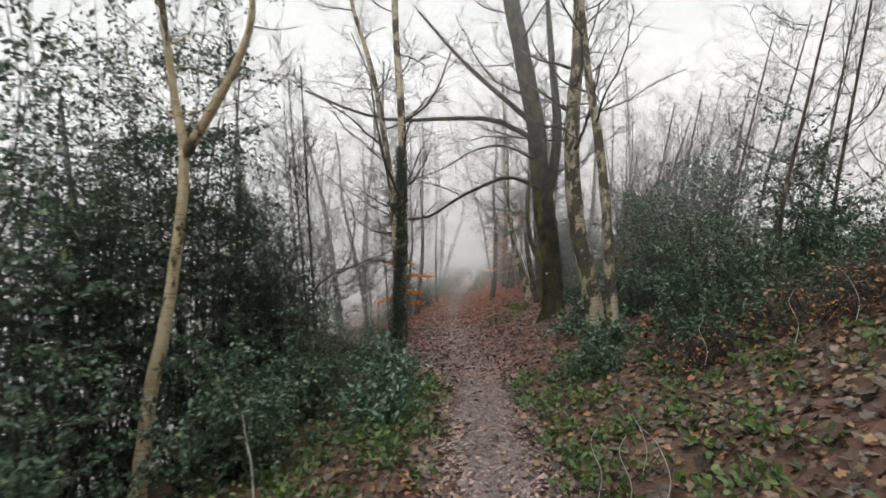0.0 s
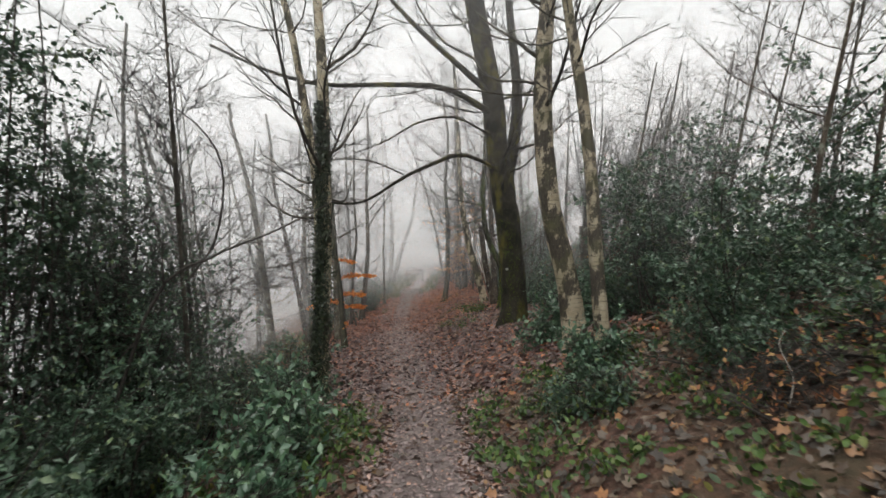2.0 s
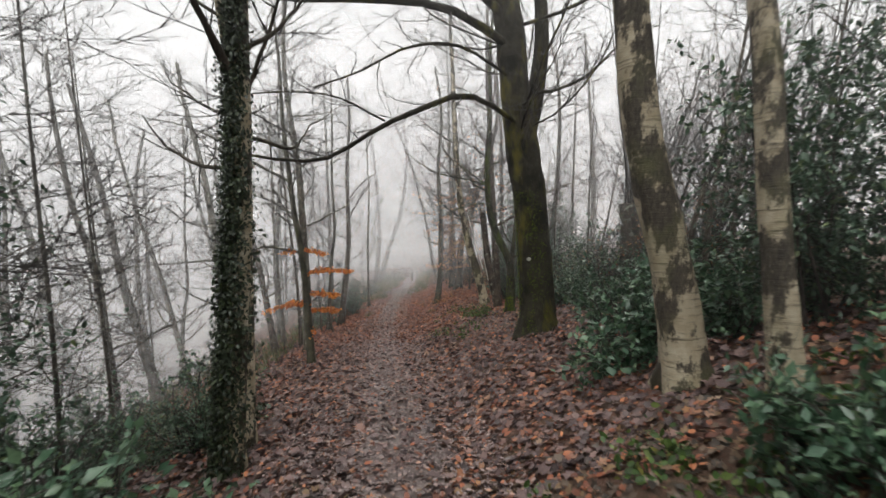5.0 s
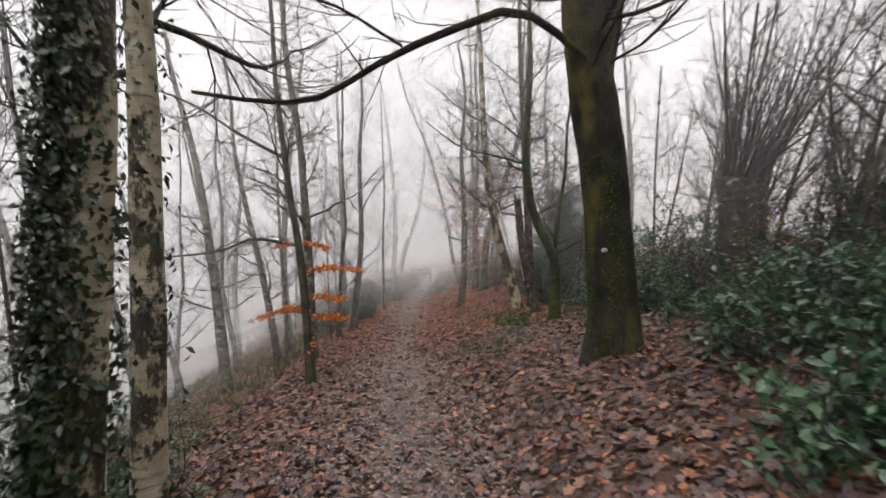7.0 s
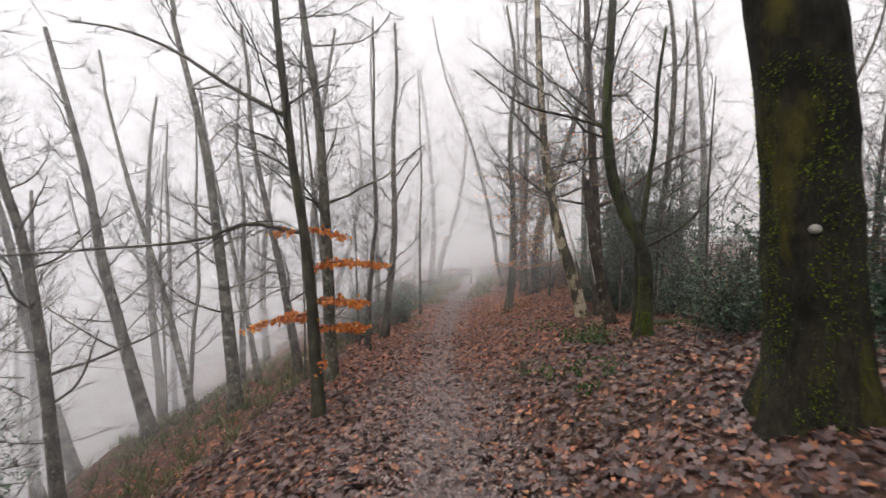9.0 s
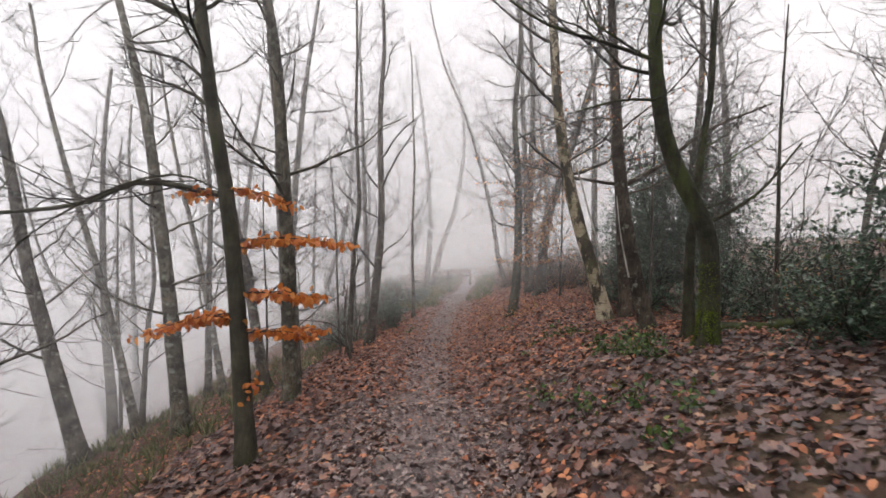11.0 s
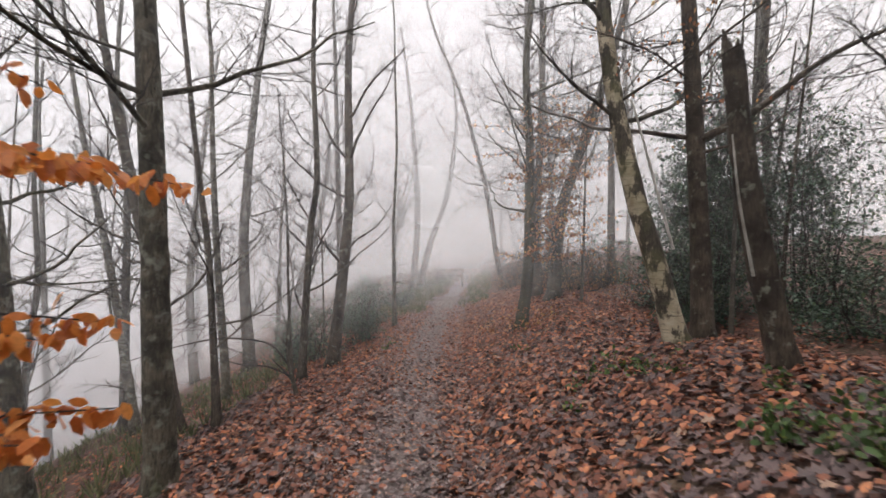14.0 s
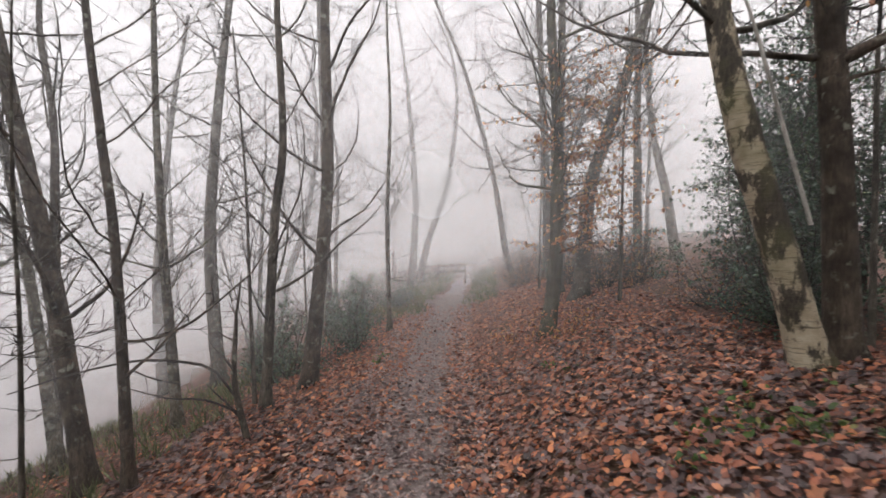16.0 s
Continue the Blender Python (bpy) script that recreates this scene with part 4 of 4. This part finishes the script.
# snag with a broken top
def snag():
    g = np.random.default_rng(41)
    pts = [(3.31, 20.67, hz(3.31, 20.67)), (3.03, 20.67, -0.09), (2.88, 20.67, 0.9), (2.79, 20.67, 1.84), (2.76, 20.67, 1.98)]
    base = np.array(pts[0])
    e = thing("dead_tree", base, "dead broken-topped trunk with split bark strips", "dead tree")
    line = [np.array(p) - base for p in pts]
    line[0][2] -= 0.1
    me, c, rad = trunk_mesh("trunk", line, 0.14, 0.1, BARK_BROWN, g, 1.4, 30, 16, 0.16)
    mesh_part("trunk", me, e)
    for dx, dz, ln in ((-0.05, 0.0, 0.26), (0.05, -0.04, 0.2), (0.0, 0.0, 0.14)):
        mesh_part("splinter", tubes_mesh("splinter", [shoot(g, c[-1] + (dx, 0, dz - 0.05), (dx * 2, 0, 1), ln, 0.05, 5, 0, 0.08)], 6, BARK_BROWN), e)
    mesh_part("bark_strip", tubes_mesh("bark_strip", [(curve_through([c[6] + (-0.13, -0.06, 0), c[11] + (-0.14, -0.07, 0), c[16] + (-0.12, -0.06, 0)], 8), np.linspace(0.016, 0.008, 8))], 6, DEAD), e, "pale split strip of bare wood")


snag()
mesh_part("bark_strip", tubes_mesh("bark_strip", [(curve_through([np.array(p) - LEAN.location for p in [(3.08, 22.52, 0.0), (2.85, 22.5, 0.78), (2.56, 22.52, 1.88), (2.5, 22.55, 2.1)]], 12), np.linspace(0.02, 0.012, 12))], 6, DEAD), LEAN, "narrow white strip of dead wood")
e = stick("broken_sapling", "broken sapling with a long arching side branch", [(-2.62, 23.9, hz(-2.62, 23.9) - 0.05), (-2.79, 23.9, -1.84), (-2.78, 23.9, -1.2), (-2.77, 23.9, -0.95)], 0.045, BARK, "sapling", 4, 3)
mesh_part("arching_branch", tubes_mesh("arching_branch", [(curve_through([np.array(p) - e.location for p in [(-2.78, 23.9, -2.0), (-3.1, 23.88, -1.63), (-3.73, 23.85, -1.54), (-4.14, 23.8, -1.57), (-4.76, 23.75, -1.71), (-5.39, 23.7, -1.91)]], 14), np.linspace(0.022, 0.009, 14))], 7, TWIG), e)
mesh_part("arching_branch", tubes_mesh("arching_branch", [(curve_through([np.array(p) - e.location for p in [(-2.7, 23.9, -2.2), (-3.1, 23.8, -2.0), (-3.5, 23.7, -1.95), (-3.9, 23.6, -1.8)]], 10), np.linspace(0.016, 0.006, 10))], 6, TWIG), e)
mesh_part("snapped_tip", tubes_mesh("snapped_tip", [shoot(rng, np.array((-2.77, 23.9, -0.98)) - e.location, (0.1, 0, 1), 0.5, 0.018, 6, 0, 0.03)], 6, TWIG), e)
tree("sapling", "thin dark sapling on the slope edge", [(-4.18, 22.6, -2.9), (-4.21, 22.6, -1.04), (-4.29, 22.6, 0.54), (-4.3, 22.6, 2.0)], 0.03, BARK, 90, 5.5, 7, 0.9, 1.2, 6, 0.5, flare=1.1, category="sapling")

# bare bushy poles on the bank
POLES = [(5.2, 9.6, 0.75, 5.5), (5.9, 9.9, 0.9, 6.0), (6.6, 9.2, 0.55, 5.8), (4.9, 7.6, 0.6, 5.0), (5.9, 7.8, 0.5, 5.6), (7.2, 8.2, 0.4, 5.4), (4.3, 11.6, 0.5, 5.0), (5.3, 12.4, 0.6, 5.5), (6.4, 12.0, 0.6, 5.5), (6.2, 14.2, 0.8, 5.0), (7.3, 13.2, 0.7, 5.6), (5.0, 15.2, 0.4, 5.0), (6.2, 17.6, 0.5, 5.5), (6.0, 19.2, 0.5, 5.0), (5.6, 24.0, 0.3, 5.5), (6.6, 26.0, 0.4, 5.5), (7.6, 16.0, 0.8, 5.5), (8.4, 17.5, 0.7, 5.5), (7.0, 18.5, 0.6, 5.0), (8.5, 20.0, 0.6, 5.5), (5.9, 15.4, 0.9, 5.2), (6.6, 16.6, 0.8, 5.4), (4.6, 12.6, 0.8, 5.0)]
for i, (x, y, lean, h) in enumerate(POLES):
    z = hz(x, y)
    dx, dy = lean, rng.uniform(-0.4, 0.4)
    tree("bare_pole_tree", "bare slender stem leaning out over the bank", [(x, y, z), (x + dx * 0.3, y + dy * 0.3, z + h * 0.3), (x + dx * 0.85, y + dy * 0.7, z + h * 0.6), (x + dx * 1.6, y + dy, z + h)], rng.uniform(0.035, 0.06), BARK_BROWN, 200 + i, h, 10, 1.5, 1.8, 6, 0.6, limb_rise=0.25, flare=1.15, sides=9, deep=0)


# cut stool with many upright shoots
def stool(x, y, w, h, shoots, seed):
    g = np.random.default_rng(seed)
    base = np.array((x, y, hz(x, y)))
    e = thing("coppice_stool", base, "dark cut coppice stump with many upright bare shoots", "tree stump")
    me, c, rad = trunk_mesh("stump", [(0, 0, -0.1), (0.03, 0, h * 0.5), (0.06, 0, h)], w, w * 0.9, BARK_BROWN, g, 1.25, 18, 16, 0.32)
    mesh_part("stump", me, e)
    wrap_ivy(e, g, c, rad, 0.0, h, int(2600 * w), 0.07, away=0.06)
    rods = []
    for _ in range(shoots):
        a, r = g.uniform(0, 6.283), w * math.sqrt(g.uniform(0, 1)) * 0.85
        rods.append(shoot(g, (0.06 + r * math.cos(a), r * math.sin(a), h - 0.1), (0.35 + 0.35 * math.cos(a), 0.3 * math.sin(a), 1), g.uniform(1.4, 4.4), g.uniform(0.01, 0.026), 12, 0.02, 0.075))
    for s in rods:
        mesh_part("shoot", tubes_mesh("shoot", [s], 6, TWIG), e)
    tagged(mesh_part("twig_cluster", tubes_mesh("twig_cluster", grow_twigs(g, rods, 6, 0.5, 0.008, 0.16, 1)[0], 3, TWIG), e), kind="stuff")


stool(5.0, 14.8, 0.33, 2.0, 48, 51)
stool(5.6, 12.0, 0.25, 1.4, 34, 53)
stool(6.3, 14.2, 0.3, 1.2, 44, 54)
stool(6.0, 16.4, 0.25, 1.0, 36, 55)


# mossy fallen log and cut logs on the bank
def log(name, label, a, b, r, material, seed, flare=1.0):
    g = np.random.default_rng(seed)
    a, b = np.array(a, float), np.array(b, float)
    e = thing(name, a, label, "log")
    me, c, rad = trunk_mesh("log_body", [(0, 0, 0), (b - a) * 0.5 + (0, 0, 0.02), b - a], r, r * 0.8, material, g, flare, 16, 12, 0.12)
    mesh_part("log_body", me, e)


log("fallen_log", "fallen log thick with green moss", (3.75, 19.6, hz(3.75, 19.6) + 0.02), (4.6, 19.3, hz(4.6, 19.3) - 0.02), 0.1, BARK_GREEN, 61, 1.3)
log("fallen_log", "broken mossy limb lying on the bank", (4.4, 19.25, hz(4.4, 19.25) + 0.05), (5.4, 18.6, hz(5.4, 18.6) + 0.12), 0.08, BARK_GREEN, 62)
for k, (x0, y0, x1, y1, r) in enumerate([(3.1, 5.2, 4.6, 5.0, 0.022), (3.4, 5.45, 4.9, 5.35, 0.028)]):
    log("cut_pole", "thin cut pole lying on the leafy bank", (x0, y0, hz(x0, y0) + 0.06 + 0.04 * k), (x1, y1, hz(x1, y1) + 0.07 + 0.04 * k), r, BARK_BROWN, 70 + k)
stick("bent_branch", "long thin branch hanging across the bushes", [(3.3, 6.8, hz(3.3, 6.8)), (3.0, 6.45, 1.0), (2.72, 6.05, 1.75), (2.85, 6.0, 1.8), (3.3, 5.95, 1.55), (4.1, 5.9, 1.2), (4.87, 5.9, 0.92)], 0.012, BARK_BROWN)
stick("dead_twig", "bare pale forked twig standing by the path", [(-1.39, 3.0, hz(-1.39, 3.0)), (-1.41, 3.0, 0.0), (-1.45, 3.0, 0.2), (-1.47, 3.0, 0.36)], 0.008, DEAD, "twig", 5, 9)
for k, (x, y) in enumerate([(1.05, 3.0), (1.25, 2.9), (0.95, 3.3), (1.3, 3.4), (3.2, 4.6), (3.6, 4.4), (2.6, 5.1)]):
    z = hz(x, y)
    stick("dry_stalk", "dry straw-coloured plant stalk standing in leaves", [(x, y, z), (x + 0.03, y, z + 0.2), (x - 0.04, y + 0.03, z + 0.4), (x - 0.16 * (k % 2), y + 0.02, z + 0.52)], 0.005, DEAD, "stalk", 3, 20 + k)

# a hanging thin branch over the holly beside the way
stick("hanging_branch", "thin dark crooked branch over the holly", [(-2.9, 6.6, hz(-2.9, 6.6)), (-2.2, 6.5, 0.7), (-1.6, 6.45, 1.15), (-1.1, 6.4, 1.35), (-0.6, 6.4, 1.6)], 0.018, TWIG, "branch", 7, 11)
stick("hanging_branch", "thin dark crooked branch over the holly", [(-1.85, 6.5, 0.95), (-1.62, 6.5, 1.3), (-1.55, 6.5, 1.9), (-1.75, 6.5, 2.3), (-2.3, 6.6, 2.7)], 0.014, TWIG, "branch", 7, 12)


def barrier():
    y, x0, x1 = 43.0, -0.74, 0.71
    z0, z1, top = hz(x0, y), hz(x1, y), -0.96
    e = thing("wooden_barrier", (0, y, hz(0, y)), "weathered wooden rail barrier beside the far path", "barrier")
    o = e.location

    def beam(name, a, b, w, d):
        bm = bmesh.new()
        bmesh.ops.create_cube(bm, size=1)
        a, b = Vector(a) - o, Vector(b) - o
        rot = (b - a).to_track_quat("Z", "Y").to_matrix().to_4x4()
        bmesh.ops.transform(bm, matrix=Matrix.Translation((a + b) / 2) @ rot @ Matrix.Diagonal((w, d, (b - a).length, 1)), verts=bm.verts)
        bmesh.ops.bevel(bm, geom=bm.edges[:], offset=0.012, segments=2, affect="EDGES")
        part(name, bm, BARK_BROWN, e)

    beam("post", (x0, y, z0 - 0.1), (x0, y, top), 0.11, 0.11)
    beam("post", (x1, y, z1 - 0.1), (x1, y, top + 0.05), 0.11, 0.11)
    beam("rail", (x0 - 0.05, y - 0.075, top - 0.05), (x1 + 0.05, y - 0.075, top), 0.03, 0.12)
    beam("rail", (x0 - 0.05, y - 0.075, top - 0.38), (x1 + 0.05, y - 0.075, top - 0.34), 0.03, 0.12)


barrier()


def small_plant(name, label, x, y, h, seed, count=60, leaf=0.06, material=None, shape=OVAL, wide=0.25):
    g = np.random.default_rng(seed)
    base = np.array((x, y, hz(x, y)))
    e = thing(name, base, label, "plant", "small green plants")
    st = []
    for _ in range(6):
        st.append(shoot(g, (0, 0, -0.02), g.normal(0, 1, 3) * (wide / h, wide / h, 0) + (0, 0, 1), h * g.uniform(0.6, 1.1), 0.005, 8, 0.0, 0.1))
    tagged(mesh_part("stem_cluster", tubes_mesh("stem_cluster", st, 3, TWIG), e), kind="stuff")
    hang_leaves(e, g, st, count // 6, leaf, material or BRAMBLE, shape=shape, droop=0.1, spread=0.07)


PLANTS = [(2.25, 18.4, 0.5, 200), (2.05, 18.9, 0.4, 140), (2.5, 18.7, 0.4, 120), (2.4, 18.1, 0.35, 100), (2.75, 19.9, 0.3, 60), (1.9, 21.5, 0.35, 60), (2.1, 21.2, 0.3, 70), (1.75, 21.7, 0.2, 50), (1.5, 21.4, 0.15, 36), (3.0, 22.1, 0.15, 40), (1.25, 20.9, 0.12, 30), (2.4, 21.0, 0.2, 50), (1.3, 25.0, 0.2, 40), (1.1, 18.0, 0.3, 50), (1.25, 17.0, 0.35, 60), (1.5, 15.9, 0.3, 50), (2.0, 16.4, 0.3, 50), (1.6, 16.8, 0.4, 70), (-1.6, 27.5, 0.3, 60), (1.5, 24.6, 0.12, 24)]
for k, (x, y, h, ct) in enumerate(PLANTS):
    small_plant("green_seedling", "small green leafy plant rising from fallen leaves", x, y, h, 300 + k, ct, 0.06)
for k in range(250):
    y = rng.uniform(1.5, 8.5)
    right = rng.random() < 0.55
    x = way_x(y) + (0.6 + 3.0 * rng.random() ** 1.4 if right else -rng.uniform(0.6, 2.4))
    small_plant("bramble", "low green bramble leaves beside the path", float(x), y, rng.uniform(0.12, 0.32), 400 + k, 54, 0.062, None, OVAL, 0.3)
for k, (x, y) in enumerate([(1.6, 26.4), (1.4, 26.7), (1.9, 26.3), (2.1, 26.7), (1.0, 27.4)]):
    small_plant("beech_sucker", "low beech shoots with yellow-brown leaves", x, y, 0.6, 480 + k, 70, 0.06, RUSSET, OVAL, 0.35)

# russet leaves left on the beech beside the path and in the branches beyond it
for ob in [o for o in scene.objects if o.parent is None and o.get("label", "").startswith("slim beech")]:
    g = np.random.default_rng(91)
    bits = []
    for _ in range(64):
        a = g.normal(0.0, 1.3)
        p = shoot(g, (0.15, 0, g.uniform(1.4, 5.0)), (math.cos(a), math.sin(a), 0.25), g.uniform(1.0, 2.4), 0.012, 8, -0.02, 0.08)
        bits.append(p)
    tagged(mesh_part("low_branch_cluster", tubes_mesh("low_branch_cluster", bits, 5, TWIG), ob), kind="stuff")
    hang_leaves(ob, g, bits, 36, 0.075, RUSSET, droop=0.7, spread=0.1, label="dry russet beech leaves")

# a few last leaves on the twigs of the trees along the bank
for k, (x, y, z0, n) in enumerate([(3.6, 22.9, 1.5, 26), (2.6, 22.7, 1.8, 18), (3.6, 29.2, 2.0, 40), (3.2, 20.2, 2.2, 16)]):
    g = np.random.default_rng(930 + k)
    near = min((o for o in scene.objects if o.parent is None and o.type == "EMPTY" and o.get("category") == "tree"), key=lambda o: (o.location.x - x) ** 2 + (o.location.y - y) ** 2)
    off = np.array((x, y, z0)) - near.location
    bits = [shoot(g, off + (0, 0, g.uniform(0, 2.6)), (g.normal(0, 1), g.normal(0, 1), 0.2), g.uniform(0.8, 2.0), 0.008, 8, 0.0, 0.1) for _ in range(n)]
    tagged(mesh_part("low_branch_cluster", tubes_mesh("low_branch_cluster", bits, 4, TWIG), near), kind="stuff")
    hang_leaves(near, g, bits, 12 if k == 2 else 5, 0.065, RUSSET, droop=0.9, spread=0.05, label="last dry russet leaves")

# pale bracket fungus on the oak
bm = bmesh.new()
bmesh.ops.create_uvsphere(bm, u_segments=12, v_segments=8, radius=1)
bmesh.ops.transform(bm, matrix=Matrix.Translation((-0.23, -0.27, 1.35)) @ Matrix.Diagonal((0.04, 0.035, 0.035, 1)), verts=bm.verts)
part("bracket_fungus", bm, DEAD, oak, "small pale bracket fungus")


# ---- fallen leaves ----
def litter(name, label, shape, count, y0, y1, left, right, size, material, seed, lift=0.02, thin_path=1.0, tilt=0.3):
    g = np.random.default_rng(seed)
    y = g.uniform(y0, y1, count)
    u = g.uniform(-left, right, count)
    keep = (np.abs(u) > 0.4) | (g.uniform(0, 1, count) < thin_path)
    y, u = y[keep], u[keep]
    n = len(y)
    x = u + way_x(y)
    z = height(x, y) + g.uniform(0.004, lift, n)
    e = 0.05
    nrm = np.stack([-(height(x + e, y) - height(x - e, y)) / (2 * e), -(height(x, y + e) - height(x, y - e)) / (2 * e), np.ones(n)], -1)
    a = g.uniform(0, 6.283, n)
    ah = np.stack([np.cos(a), np.sin(a), g.normal(0, tilt * 0.6, n) + (nrm[:, 0] * -np.cos(a) + nrm[:, 1] * -np.sin(a))], -1)
    up = nrm + g.normal(0, tilt, (n, 3)) * (1, 1, 0)
    me = leaves_mesh(name, shape, np.stack([x, y, z], -1), ah, up, size * g.uniform(0.55, 1.25, n), material)
    tagged(new(name, me), label, "fallen leaves", kind="stuff")


litter("fallen_leaves", "carpet of wet brown lobed fallen leaves", LOBED, 38000, 8.5, 26, 3.8, 4.4, 0.094, LITTER, 801, 0.05, 0.3, 0.5)
# near the start the litter's colour is darkened for the bushes' shade
litter("fallen_leaves", "brown and orange lobed leaves on the bank", LOBED, 11000, 0.8, 9, 1.8, 4.8, 0.085, LITTER_SHADED, 804, 0.05, 0.12, 0.55)
litter("fallen_beech_leaves", "small russet beech leaves strewn over the ground", DISC, 40000, 8, 34, 7.5, 6.0, 0.072, LITTER_RED, 802, 0.05, 0.5, 0.45)
litter("fallen_beech_leaves", "thick drift of orange-red beech leaves on the bank", DISC, 31000, 19, 35, 3.0, 4.8, 0.085, LITTER_RED, 805, 0.06, 0.2, 0.5)
litter("leaf_fragments", "trodden grey-brown leaf scraps on the path", FOLD, 9000, 0.8, 7.5, 0.55, 0.6, 0.052, LITTER_PATH, 803, 0.025, 1.0, 0.35)
litter("leaf_fragments", "trodden grey-brown leaf scraps along the wide path", FOLD, 56000, 7.5, 38, 1.2, 0.9, 0.054, LITTER_PATH, 806, 0.05, 1.0, 0.35)


def rough_grass(label, count, y0, y1, lo, hi, seed):
    """Tufts of rough grass between two distances from the path."""
    g = np.random.default_rng(seed)
    n = count // 12
    y, u = np.repeat(g.uniform(y0, y1, n), 12), np.repeat(g.uniform(lo, hi, n), 12)
    n = len(y)
    y = y + g.normal(0, 0.05, n)
    x = u + way_x(y) + g.normal(0, 0.05, n)
    at = np.stack([x, y, height(x, y) - 0.02], -1)
    ah = g.normal(0, 0.4, (n, 3)) * (1, 1, 0.1) + (0, 0, 1)
    me = leaves_mesh("grass", BLADE, at, ah, g.normal(0, 1, (n, 3)) * (1, 1, 0.2), g.uniform(0.12, 0.38, n), GRASS)
    tagged(new("grass", me), label, "grass", kind="stuff")


rough_grass("rough damp green-brown grass beside the barrier", 6000, 33, 50, -3.2, -0.6, 811)
rough_grass("rough damp grass on the path's verge", 2400, 34, 50, 0.6, 1.8, 812)
rough_grass("rough pale grass tufts down the misty slope", 9000, 10, 32, -10.0, -3.4, 813)
